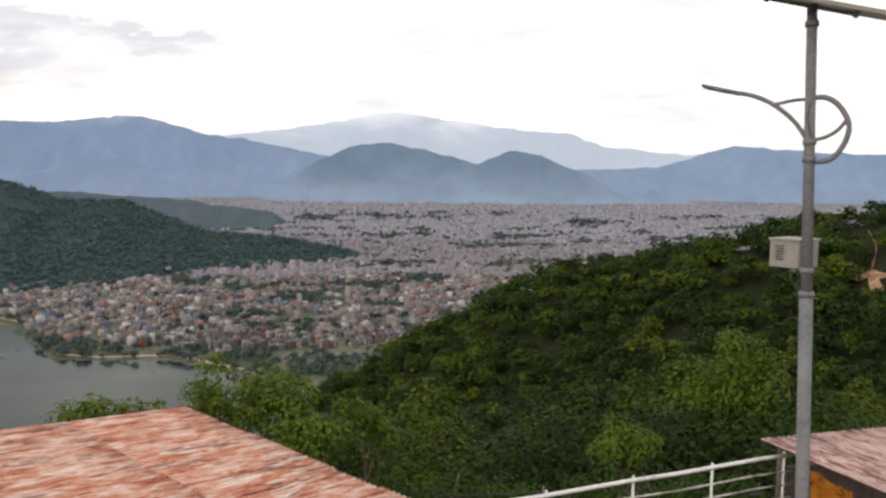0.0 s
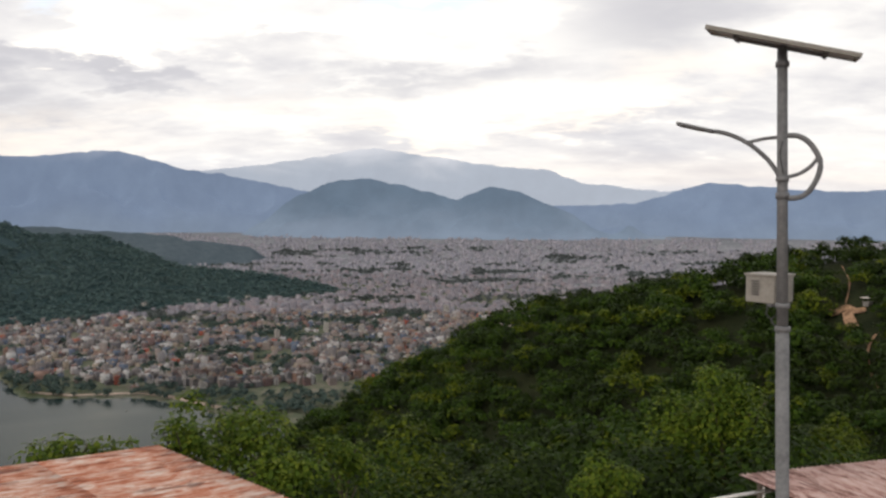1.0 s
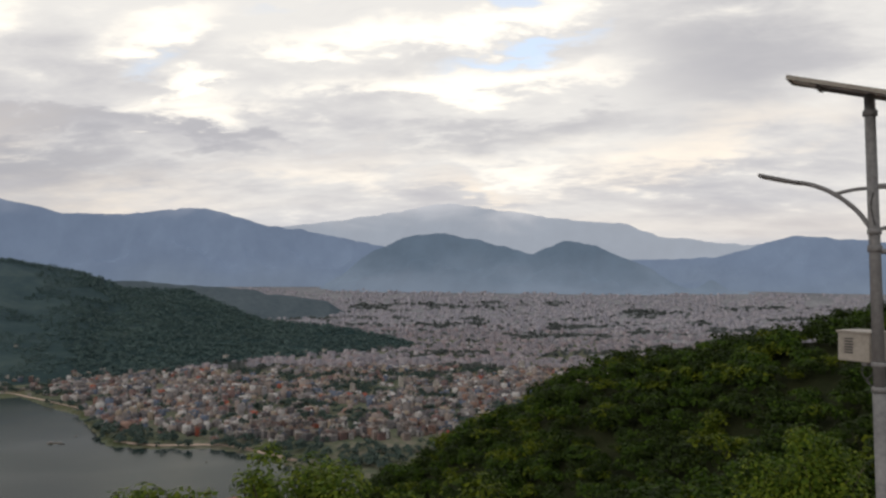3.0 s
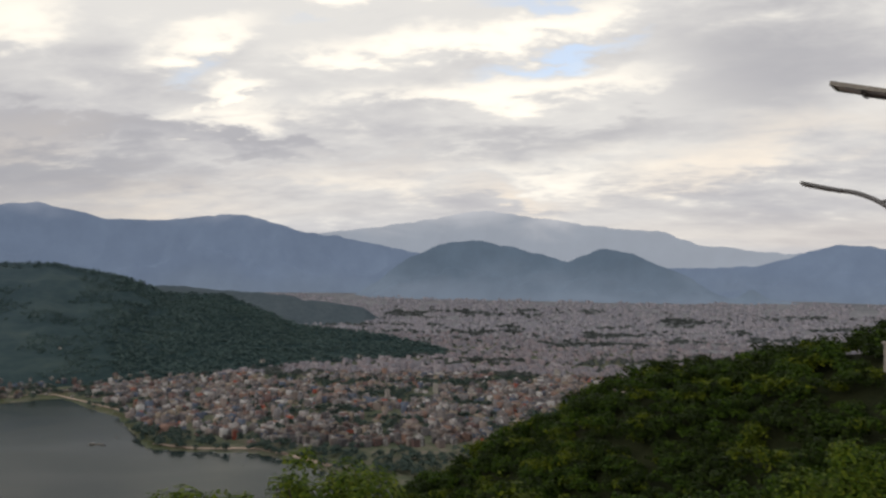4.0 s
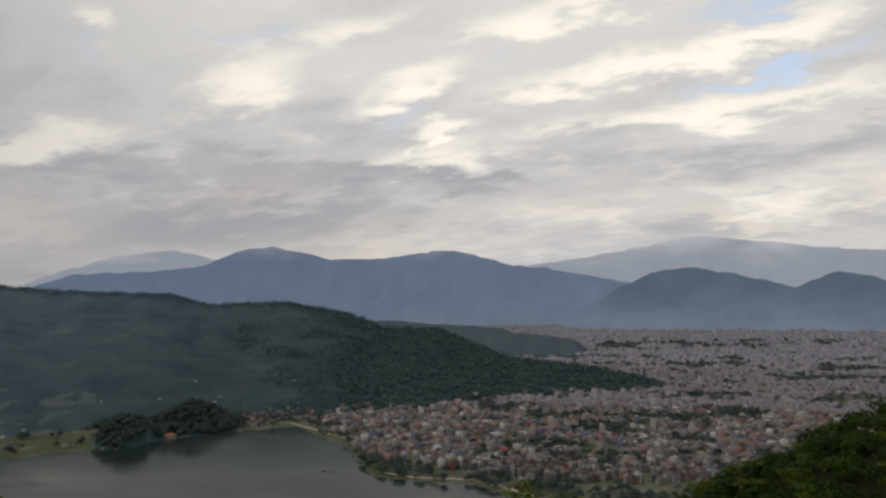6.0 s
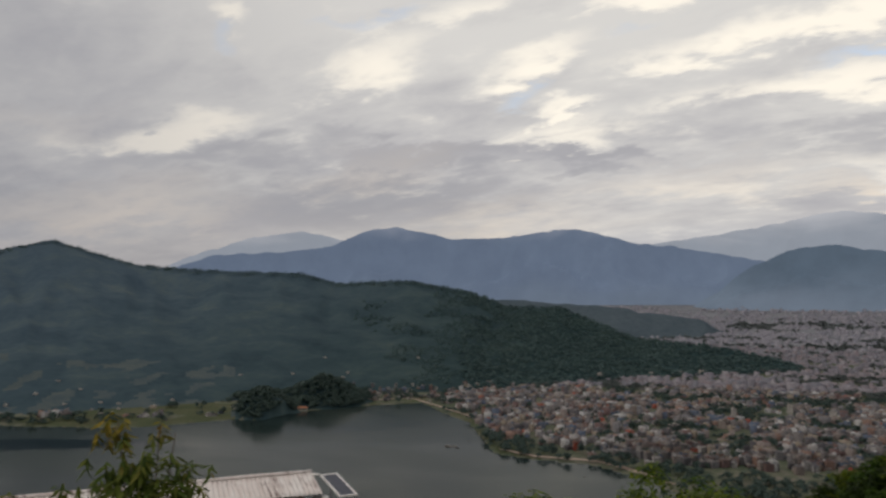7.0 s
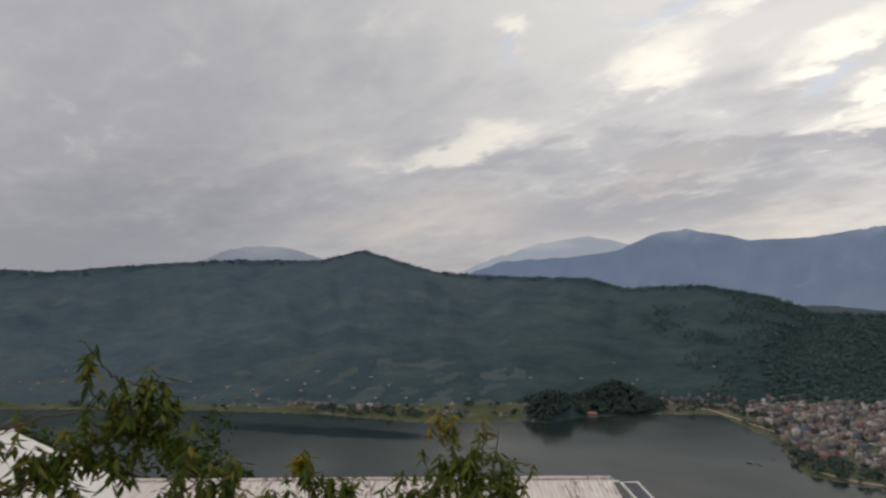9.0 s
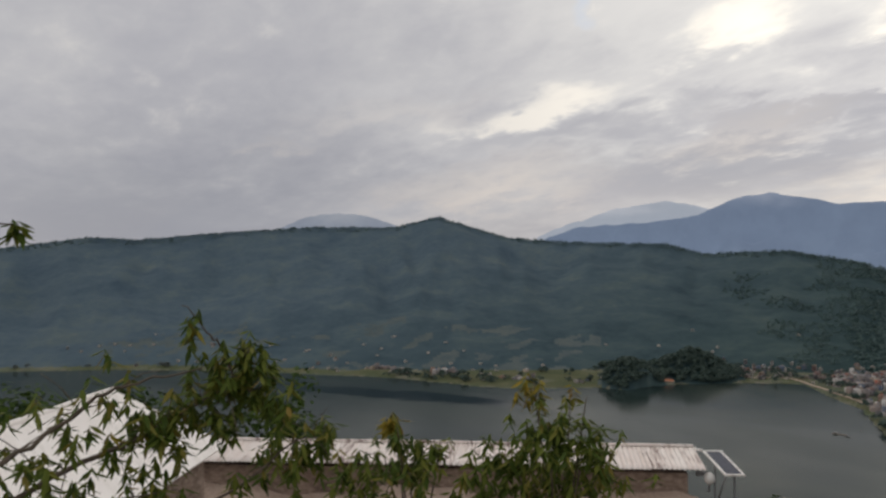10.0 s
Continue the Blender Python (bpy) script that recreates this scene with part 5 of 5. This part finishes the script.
def long_house():
    """Long low building with a white corrugated roof and a stained wall."""
    o = WEST_O + Vector((0, 0, EYE_Z))
    t0 = o + Vector((-6.77, 11.67, -3.15))
    along, nrm = Vector((-0.744, -0.668, 0)), Vector((0.668, -0.744, 0))
    h = thing("long_building", "long low building with dusty white corrugated roof", "building", Matrix.Translation((t0.x, t0.y, 294.6)))
    inv = h.matrix_world.inverted()
    sheet_roof(h, inv @ frame_of(t0, (nrm * 0.95 + Vector((0, 0, -0.125))), along), 1, 0.95, 13, 0.836, WHITE_SHEET, overlap=0.0, seed=5)
    sheet_roof(h, inv @ frame_of(t0 + along * 10.868, (-nrm * 0.95 + Vector((0, 0, -0.3))), -along), 1, 1.6, 13, 0.836, WHITE_SHEET, overlap=0.0, seed=6)
    part("ridge_cap", tube(bmesh.new(), [inv @ (t0 + along * k * 1.0 + Vector((0, 0, 0.012 + 0.006 * math.sin(k * 1.7)))) for k in range(11)], 0.03, 8), WHITE_SHEET, h)
    f = inv @ frame_of(Vector((t0.x, t0.y, 294.6)), along, -nrm, (0, 0, 1))
    part("wall", box(bmesh.new(), 0.25, 10.4, -0.78, -0.62, 0, 2.02, f), PLASTER, h)
    part("wall", box(bmesh.new(), 0.25, 10.4, 1.2, 1.36, 0, 1.9, f), PLASTER, h)
    part("wall", box(bmesh.new(), 0.25, 0.4, -0.62, 1.2, 0, 1.95, f), PLASTER, h)
    # a worn ledge and heap of sandy screed along the wall
    bm = bmesh.new()
    rows = []
    for i in range(34):
        x = 0.1 + i * 0.31
        top = 1.60 + 0.10 * math.sin(i * 0.55) + 0.05 * math.sin(i * 1.7)
        rows.append([bm.verts.new(f @ Vector((x, y, z))) for y, z in ((-0.79, top + 0.05), (-1.0, top), (-1.35, top - 0.12 + 0.03 * math.sin(i)), (-1.9, top - 0.4), (-2.0, 0))])
    for a, b in zip(rows, rows[1:]):
        for k in range(4):
            bm.faces.new((a[k], b[k], b[k + 1], a[k + 1])).smooth = True
    part("ledge", bm, SAND, h, "worn sandy ledge along the wall")
    for k in range(2):
        part("bracket", box(bmesh.new(), -0.06 + 0.02 * k, 0.12, -0.8 + 0.35 * k, -0.74 + 0.35 * k, 1.98, 2.05 + 0.05 * k, f), STEEL, h)


def panel_stand():
    """Small solar panel and a round lamp at the roof's end."""
    o = WEST_O + Vector((0, 0, EYE_Z))

    def p(az, el, d):
        a = radians(az)
        return o + Vector((d * math.sin(a), d * math.cos(a), d * math.tan(radians(el))))

    tl, tr, bl, br = p(-29.5, -13.35, 13.2), p(-28.25, -13.35, 13.2), p(-28.0, -14.95, 12.5), p(-26.7, -14.75, 12.5)
    foot = p(-28.6, -16.0, 12.8)
    st = thing("solar_panel_stand", "small tilted solar panel in a white frame on posts", "solar panel", Matrix.Translation((foot.x, foot.y, 294.6)))
    inv = st.matrix_world.inverted()
    ex, ey = (tr - tl + br - bl) / 2, (bl - tl + br - tr) / 2
    m = inv @ frame_of((tl + tr + bl + br) / 4, ex, ey)
    w, l = ex.length / 2, ey.length / 2
    pn = part("panel", box(bmesh.new(), -w + 0.015, w - 0.015, -l + 0.015, l - 0.015, -0.006, 0.006, m), CELL, st)
    bm = bmesh.new()
    for a in ((-w, w, -l, -l + 0.03), (-w, w, l - 0.03, l), (-w, -w + 0.03, -l + 0.03, l - 0.03), (w - 0.03, w, -l + 0.03, l - 0.03)):
        box(bm, *a, -0.014, 0.016, m)
    part("panel_frame", bm, WHITE_PAINT, pn, "white aluminium frame")
    for a, b in ((tl, bl), (tr, br)):
        q = a * 0.45 + b * 0.55
        part("post", tube(bmesh.new(), [inv @ Vector((q.x, q.y, 294.6)), inv @ (q - Vector((0, 0, 0.02)))], 0.018, 8), STEEL, st)
    part("strut", tube(bmesh.new(), [inv @ p(-30.1, -13.3, 13.3), inv @ tl], 0.022, 8), WHITE_PAINT, st)
    part("strut", tube(bmesh.new(), [inv @ bl, inv @ p(-28.6, -16.8, 12.9)], 0.014, 8), STEEL, st)
    c = p(-29.05, -15.15, 12.7)
    lamp = thing("wall_lamp", "round white lamp on a short bracket", "lamp", Matrix.Translation(c))
    bm = bmesh.new()
    bmesh.ops.create_uvsphere(bm, u_segments=16, v_segments=10, radius=0.085)
    for v in bm.verts:
        v.co.z *= 1.1
    for f in bm.faces:
        f.smooth = True
    part("globe", bm, WHITE_PAINT, lamp)
    part("bracket", tube(bmesh.new(), [(0, 0, -0.05), (-0.05, 0.06, -0.22), (-0.1, 0.12, -0.24)], 0.016, 8), STEEL, lamp)


rusty_shed()
stall()
terrace_railing()
street_lamp()
white_gable()
long_house()
panel_stand()

# ---- single trees near the terrace ----


def leaf_tree(az, d, top_el, rx, rz, leaf, n, seed, label, o=EAST_O, mat=None, name="tree"):
    """A tree on the slope: tapered trunk with limbs, and a ragged crown of leaves."""
    rng = np.random.default_rng(seed)
    a = radians(az)
    gx, gy = o.x + d * math.sin(a), o.y + d * math.cos(a)
    g = float(land(math.degrees(math.atan2(gx, gy)), math.hypot(gx, gy))[0]) - 0.2
    top = EYE_Z + d * math.tan(radians(top_el))
    cz = top - rz * 0.95 - g
    t = thing(name, label, "tree", Matrix.Translation((gx, gy, g)))
    trunk = [(0, 0, 0), (0.1 * rx * rng.normal(), 0.1 * rx * rng.normal(), cz * 0.5), (0.1 * rx * rng.normal(), 0.1 * rx * rng.normal(), cz)]
    part("trunk", tube(bmesh.new(), curve_points(trunk, 5), list(np.linspace(0.035 * rx + 0.06, 0.03, 11)), 8), BARK, t)
    for k in range(7):
        b = 6.28 * k / 7 + rng.uniform(-0.3, 0.3)
        s = Vector(trunk[1]).lerp(Vector(trunk[2]), 0.3 + 0.1 * k)
        e = Vector((rx * 0.75 * math.cos(b), rx * 0.75 * math.sin(b), cz + rz * rng.uniform(-0.2, 0.7)))
        part("limb", tube(bmesh.new(), curve_points([s, s.lerp(e, 0.5) + Vector((0, 0, 0.1 * rz)), e], 4), list(np.linspace(0.05, 0.012, 9)), 6), BARK, t)
    q = crown_quads(rng, n, rx, rz, leaf, 16)
    v = q.reshape(-1, 3) * (0.85, 0.85, 0.85) + (0, 0, cz)
    part("crown", mesh_arrays("crown", v, np.arange(len(v)).reshape(-1, 4), (mat or NEAR_LEAF,)), None, t)
    return t


GREEN = "leafy tree with olive green foliage on the slope"
BRIGHT = "leafy tree with bright yellow-green sunlit foliage"
for i, (az, d, el, rx, rz, leaf, n) in enumerate((
        (-3.4, 27, -13.2, 2.0, 2.0, 0.11, 3800), (-7.4, 25, -14.2, 1.0, 1.2, 0.10, 1500), (-0.4, 24, -16.6, 1.5, 1.4, 0.10, 2400), (3.9, 30, -16.0, 1.2, 1.3, 0.11, 1500),
        (31.6, 46, -10.6, 3.0, 4.4, 0.15, 6000), (28.9, 46, -14.6, 2.0, 2.6, 0.15, 2600), (23.4, 34, -17.4, 1.7, 1.5, 0.12, 2400), (-15.3, 20, -14.9, 0.85, 0.8, 0.09, 900),
        (-12.6, 21, -15.5, 0.9, 0.7, 0.09, 800), (38.6, 52, -13.4, 2.0, 2.2, 0.15, 2000))):
    leaf_tree(az, d, el, rx, rz, leaf, n, 40 + i, BRIGHT if az < 5 or 23 < az < 32 else GREEN, EAST_O, NEAR_LEAF if az < 5 or 23 < az < 32 else WARM_LEAF)
# the first is placed for the camera's view, covering the shed's roof corner
for i, (az, d, el, rx, rz, n) in enumerate(((-24.3, 7.4, -16.2, 0.42, 0.5, 700), (-76.5, 16, -7.9, 2.0, 1.5, 2200), (-72.4, 17, -8.0, 1.4, 1.2, 1500), (-80.5, 16, -7.6, 2.0, 1.6, 2000),
                                            (-60.0, 17, -9.6, 0.9, 1.5, 1500), (-56.8, 17, -12.2, 0.4, 0.5, 400))):
    leaf_tree(az, d, el, rx, rz, 0.085 if d > 10 else 0.04, n, 60 + i, "dark green leafy tree beside the roofs", WEST_O, TREE_LEAF)
for i, (az, d, el, rx) in enumerate(((9.5, 8.6, -21.4, 0.8), (13.0, 8.4, -21.7, 0.6), (17.0, 8.3, -22.0, 0.5), (5.5, 8.8, -21.8, 0.6), (22.0, 9.6, -20.9, 0.7), (26.5, 9.7, -20.4, 0.7), (30.5, 9.9, -19.6, 0.6))):
    leaf_tree(az, d, el, rx, 0.5, 0.035, 900, 80 + i, "weedy green shrub growing along the railing", EAST_O, TREE_LEAF, "shrub")

# ---- branches before the eye ----


def leaf_blade():
    """One drooping pointed leaf, folded along its rib: tip down along -z."""
    pts = [(0, 0, 0), (0.008, 0.004, -0.016), (0.0125, 0.008, -0.038), (0.002, 0.018, -0.088), (-0.011, 0.005, -0.040), (-0.009, 0.003, -0.017), (0, 0, -0.020), (0.001, 0.001, -0.044)]
    return np.array(pts), np.array([(0, 6, 1, 1), (1, 6, 7, 2), (2, 7, 3, 3), (0, 5, 6, 6), (5, 4, 7, 6), (4, 3, 7, 7)])


LEAF_GREEN = leafy("drooping_leaf_green", ((0.1, (0.022, 0.040, 0.010)), (0.42, (0.064, 0.098, 0.017)), (0.66, (0.130, 0.150, 0.028)), (0.85, (0.21, 0.145, 0.040))), patch=3.0)
LEAF_YELLOW = leafy("turning_yellow_leaf", ((0.2, (0.09, 0.10, 0.018)), (0.6, (0.19, 0.16, 0.022)), (0.9, (0.32, 0.20, 0.022))), patch=3.0)


def foliage(rng, spots, parent, inv, mat, name="foliage", scale=1.0):
    """Hanging leaves round a set of places: (place, spread, count)."""
    lv, lf = leaf_blade()
    tri = []
    for a, b, c, d in lf:
        tri.append((a, b, c))
        if d not in (a, b, c):
            tri.append((a, c, d))
    tri = np.array(tri)
    vs = []
    for place, spread, count in spots:
        for _ in range(max(1, round(count * 2.4 / 6))):
            hub = place + Vector((rng.gauss(0, spread), rng.gauss(0, spread), rng.gauss(0, spread * 0.8)))
            turn = rng.uniform(0, 6.28)
            # each twig ends in a whorl of leaves that hang outwards
            for k in range(min(count, rng.randint(5, 9))):
                out = turn + k * 2.4 + rng.gauss(0, 0.25)
                droop = rng.uniform(0.1, 1.2)
                m = Matrix.Translation(inv @ (hub + Vector((0, 0, -0.008 * k)))) @ Matrix.Rotation(out, 4, 'Z') @ Matrix.Rotation(droop, 4, 'X') @ Matrix.Rotation(rng.gauss(0, 0.3), 4, 'Z') @ Matrix.Scale(scale * rng.uniform(0.6, 1.15), 4)
                m = np.array(m)
                vs.append(lv @ m[:3, :3].T + m[:3, 3])
    f = (np.arange(len(vs))[:, None, None] * len(lv) + tri[None]).reshape(-1, 3)
    return tagged(part(name, mesh_arrays(name, np.concatenate(vs), f, (mat,)), None, parent), kind="stuff")


def west_aim(az, el, d):
    a = radians(az)
    return WEST_O + Vector((d * math.sin(a), d * math.cos(a), EYE_Z + d * math.tan(radians(el))))


def branch_tree():
    rng = random.Random(17)
    root = west_aim(-86, 0, 3.3)
    t = thing("foreground_tree", "slender tree with drooping narrow leaves, some yellow", "tree", Matrix.Translation((root.x, root.y, 294.6)))
    inv = t.matrix_world.inverted()
    fork = west_aim(-85, -20, 3.3)
    part("trunk", tube(bmesh.new(), [inv @ Vector((root.x, root.y, 294.55)), inv @ (Vector((root.x + 0.06, root.y - 0.04, 297.2))), inv @ fork], [0.10, 0.075, 0.06], 10), BARK, t)
    limbs = (
        # (way points as heading, elevation, distance), thickness, leaves along it
        (((-85, -20, 3.3), (-79, -13.5, 3.3), (-74.9, -11.0, 3.35), (-71.6, -8.8, 3.4), (-68.5, -8.05, 3.4), (-65.2, -7.5, 3.4)), 0.013, ((0.30, 0.13, 46), (0.5, 0.11, 30), (0.68, 0.07, 12))),
        (((-85, -20, 3.3), (-77, -14.9, 3.35), (-71.6, -12.7, 3.4), (-68.4, -11.5, 3.45), (-65.8, -10.0, 3.5), (-63.2, -9.3, 3.5), (-60.9, -9.0, 3.5)), 0.014,
         ((0.25, 0.12, 44), (0.42, 0.10, 34), (0.55, 0.09, 26), (0.70, 0.10, 40), (0.82, 0.11, 60), (0.92, 0.10, 46), (1.0, 0.06, 14))),
        (((-63.2, -9.3, 3.5), (-63.4, -7.6, 3.5), (-64.0, -6.1, 3.5), (-65.0, -5.0, 3.5), (-66.0, -3.6, 3.5)), 0.006, ((0.28, 0.055, 20), (0.5, 0.045, 16), (0.95, 0.035, 16))),
        (((-63.2, -9.3, 3.5), (-62.6, -8.2, 3.5), (-62.2, -6.9, 3.5), (-62.0, -6.2, 3.5)), 0.006, ((0.35, 0.065, 34), (0.7, 0.05, 30), (1.0, 0.035, 12))),
        (((-71.6, -12.7, 3.4), (-69.5, -12.0, 3.4), (-68.0, -11.0, 3.4), (-67.4, -10.4, 3.4)), 0.007, ((0.5, 0.06, 18), (0.9, 0.06, 26))),
        (((-85, -20, 3.3), (-76, -17.2, 3.3), (-70.5, -15.8, 3.4), (-67.6, -15.6, 3.4)), 0.009, ((0.55, 0.10, 30), (0.75, 0.09, 24), (1.0, 0.06, 12))),
        (((-76, -17.2, 3.3), (-68, -17.6, 3.6), (-62.0, -15.2, 3.8), (-59.0, -12.9, 3.9), (-56.8, -12.4, 3.9)), 0.009, ((0.6, 0.09, 34), (0.75, 0.10, 48), (0.88, 0.09, 44), (1.0, 0.06, 20))),
        (((-85, -20, 3.3), (-82.0, -4.0, 3.3), (-79.2, 2.0, 3.35), (-76.8, 2.5, 3.4)), 0.010, ((0.97, 0.02, 9),)))
    for pts, thick, leaves in limbs:
        line = curve_points([west_aim(*q) for q in pts], 6)
        wob = [q + Vector((rng.gauss(0, 0.004), rng.gauss(0, 0.004), rng.gauss(0, 0.004))) for q in line]
        b = part("branch", tube(bmesh.new(), [inv @ q for q in wob], list(np.linspace(thick, 0.003, len(line))), 6), BARK, t)
        foliage(rng, [(line[min(int(k * (len(line) - 1)), len(line) - 1)], s, n) for k, s, n in leaves], b, inv, LEAF_GREEN)
        for k, s, n in leaves:
            q = line[min(int(k * (len(line) - 1)), len(line) - 1)]
            for _ in range(max(2, n // 9)):
                e = q + Vector((rng.gauss(0, s), rng.gauss(0, s), rng.gauss(0, s * 0.8)))
                part("twig", tube(bmesh.new(), [inv @ q, inv @ (q.lerp(e, 0.5) + Vector((0, 0, 0.02))), inv @ e], [0.003, 0.002, 0.0015], 4), BARK, b)
    foliage(rng, [(west_aim(-65.6, -4.6, 3.45), 0.012, 3), (west_aim(-70.0, -11.6, 3.35), 0.05, 5)], t, inv, LEAF_YELLOW, "yellow_leaf", 1.1)


branch_tree()


def sapling(az, d, tips, seed, label):
    """A thin young tree whose leafy top reaches into view."""
    rng = random.Random(seed)
    foot = west_aim(az, 0, d)
    t = thing("sapling", label, "tree", Matrix.Translation((foot.x, foot.y, 294.6)))
    inv = t.matrix_world.inverted()
    crotch = west_aim(az, -22, d)
    part("trunk", tube(bmesh.new(), [inv @ Vector((foot.x, foot.y, 294.55)), inv @ Vector((foot.x + 0.05, foot.y, 296.6)), inv @ crotch], [0.035, 0.026, 0.018], 8), BARK, t)
    for ta, te, spread, count, yellow in tips:
        e = west_aim(ta, te, d + rng.uniform(-0.2, 0.2))
        line = curve_points([crotch, crotch.lerp(e, 0.5) + Vector((0.02, 0.02, -0.04)), e], 5)
        b = part("stem", tube(bmesh.new(), [inv @ q for q in line], list(np.linspace(0.010, 0.0025, len(line))), 6), BARK, t)
        foliage(rng, [(e - Vector((0, 0, 0.03)), spread, count if count < 10 else int(count * 1.5))], b, inv, LEAF_YELLOW if yellow else LEAF_GREEN)


sapling(-40.5, 4.4, ((-41.3, -9.0, 0.035, 16, True), (-38.6, -9.3, 0.02, 6, True), (-37.5, -10.0, 0.004, 1, False), (-40.3, -12.0, 0.08, 60, False), (-37.6, -12.6, 0.09, 70, False), (-43.2, -13.6, 0.09, 60, False),
                     (-40.2, -14.6, 0.13, 90, False), (-36.8, -15.2, 0.10, 60, False), (-45.0, -15.6, 0.12, 60, False), (-41.5, -16.4, 0.15, 90, False)), 5, "young tree with a dense drooping crown and yellow tips")
sapling(-51.0, 4.3, ((-51.8, -11.2, 0.04, 16, True), (-51.4, -12.2, 0.04, 14, False), (-49.6, -13.3, 0.05, 22, False), (-48.2, -13.0, 0.04, 12, False), (-52.4, -14.2, 0.08, 26, False), (-50.5, -15.4, 0.12, 60, False), (-54.5, -15.8, 0.10, 50, False)), 6,
        "young tree with thin leafy twigs")

# ---- track, hut and path far off ----


def ribbon(name, pts, width, mat, label, lift):
    """A path laid on the ground along headings and distances."""
    line = curve_points([at(a, d) for a, d in pts], 10)
    bm = bmesh.new()
    prev = None
    for i, p in enumerate(line):
        d = line[min(i + 1, len(line) - 1)] - line[max(i - 1, 0)]
        s = Vector((-d.y, d.x, 0)).normalized() * width * (0.75 + 0.5 * noise.noise(p * 0.05 + Vector((3, 1, 2))))
        row = []
        for k in (-1, 0, 1):
            q = p + s * k
            q.z = float(land(math.degrees(math.atan2(q.x, q.y)), math.hypot(q.x, q.y))[0]) + lift
            row.append(bm.verts.new(q))
        if prev:
            bm.faces.new((prev[0], prev[1], row[1], row[0]))
            bm.faces.new((prev[1], prev[2], row[2], row[1]))
        prev = row
    return tagged(part(name, bm, mat, None), label, "path", kind="structure")


ribbon("earth_track", ((38.6, 400), (39.0, 380), (39.1, 362), (38.9, 342)), 0.38, EARTH, "bare orange earth track climbing the wooded slope", 0.7)
ribbon("earth_cut", ((37.8, 342), (38.3, 338), (38.8, 341), (39.4, 335), (40.1, 335)), 2.3, EARTH, "bare orange earth cutting beside the track", 0.8)
ribbon("earth_slip", ((38.95, 337), (39.1, 331), (39.3, 325), (39.4, 322)), 1.7, EARTH, "slipped orange earth below the cutting", 0.9)
ribbon("lower_track", ((40.7, 314), (40.35, 306), (40.3, 298), (40.5, 286), (41.0, 276)), 0.6, EARTH, "lower bend of the bare earth track", 0.7)
ribbon("lakeside_path", ((-27, 2030), (-24, 2060), (-22.3, 1960), (-20.6, 1850), (-19.2, 1760), (-18.2, 1680)), 7, SAND, "pale footpath along the lake shore", 0.7)
ribbon("sandy_shore", ((-17.2, 1425), (-14.6, 1372), (-10.3, 1345), (-7.4, 1278), (-5.0, 1215)), 9, SAND, "pale sandy strip along the lake", 0.6)
hut = thing("hut", "small open hut with pale roof beside the track", "hut", pose(*at(40.2, 340), 0, 0, 20))
for x, y in ((-1.6, -1.2), (1.6, -1.2), (-1.6, 1.2), (1.6, 1.2)):
    part("post", tube(bmesh.new(), [(x, y, -0.5), (x, y, 2.6)], 0.09, 6), WOOD, hut)
part("wall", box(bmesh.new(), -1.6, 1.6, -1.1, 1.1, -0.5, 1.2), BLOCK, hut)
part("roof", box(bmesh.new(), -2.2, 2.2, -1.8, 1.8, 2.6, 2.85, None, 0.05), WHITE_SHEET, hut)


def wire_line():
    """A sagging wire between the shed and the railing."""
    a, b = aim(1.0, -21.6, 9.0) + EAST_O, aim(17.5, -22.4, 7.9) + EAST_O
    w = thing("wire", "thin dark sagging fence wire", "wire", Matrix.Translation(a))
    pts = [a.lerp(b, k / 12) - a + Vector((0, 0, -0.12 * math.sin(math.pi * k / 12))) for k in range(13)]
    part("strand", tube(bmesh.new(), pts, 0.006, 5), DARK_PLASTIC, w)
    for k in (0, 12):
        part("stake", tube(bmesh.new(), [pts[k] + Vector((0, 0, -2.4)), pts[k] + Vector((0, 0, 0.05))], 0.015, 6), WOOD, w)


def boat(az, d, length, turn):
    """A small open boat lying on the lake."""
    b = thing("boat", "small dark wooden boat on the lake", "boat", pose(*at(az, d, 0.02), 0, 0, turn), "boats on the lake")
    bm = bmesh.new()
    rows = []
    for i in range(9):
        x = (i / 8 - 0.5) * length
        w = 0.16 * length * (1 - (2 * i / 8 - 1) ** 2) + 0.05
        lift = 0.25 * (2 * i / 8 - 1) ** 2
        rows.append([bm.verts.new((x, y, z + lift)) for y, z in ((-w, 0.55), (-0.6 * w, 0.0), (0.6 * w, 0.0), (w, 0.55))])
    for p, q in zip(rows, rows[1:]):
        for k in range(3):
            bm.faces.new((p[k], q[k], q[k + 1], p[k + 1]))
    bmesh.ops.solidify(bm, geom=bm.faces[:], thickness=0.06)
    part("hull", bm, WOOD, b)
    for k in (-0.2, 0.15):
        part("bench", box(bmesh.new(), k * length - 0.15, k * length + 0.15, -0.13 * length, 0.13 * length, 0.32, 0.38), WOOD, b)


wire_line()
for az, d, ln, tn in ((-20.4, 1440, 9, 20), (-12.0, 1040, 6, 60), (-15.2, 1150, 6, 10), (-19.6, 1500, 7, 140), (-11.2, 1240, 6, 80)):
    boat(az, d, ln, tn)
raft = thing("raft", "dark floating platform moored on the lake", "raft", pose(*at(-20.9, 1455, 0.0), 0, 0, 12))
part("deck", box(bmesh.new(), -11, 11, -3, 3, -0.3, 0.7, None, 0.1), WOOD, raft)
part("cabin", box(bmesh.new(), -8, -2, -2, 2, 0.7, 2.6, None, 0.1), BLOCK, raft)
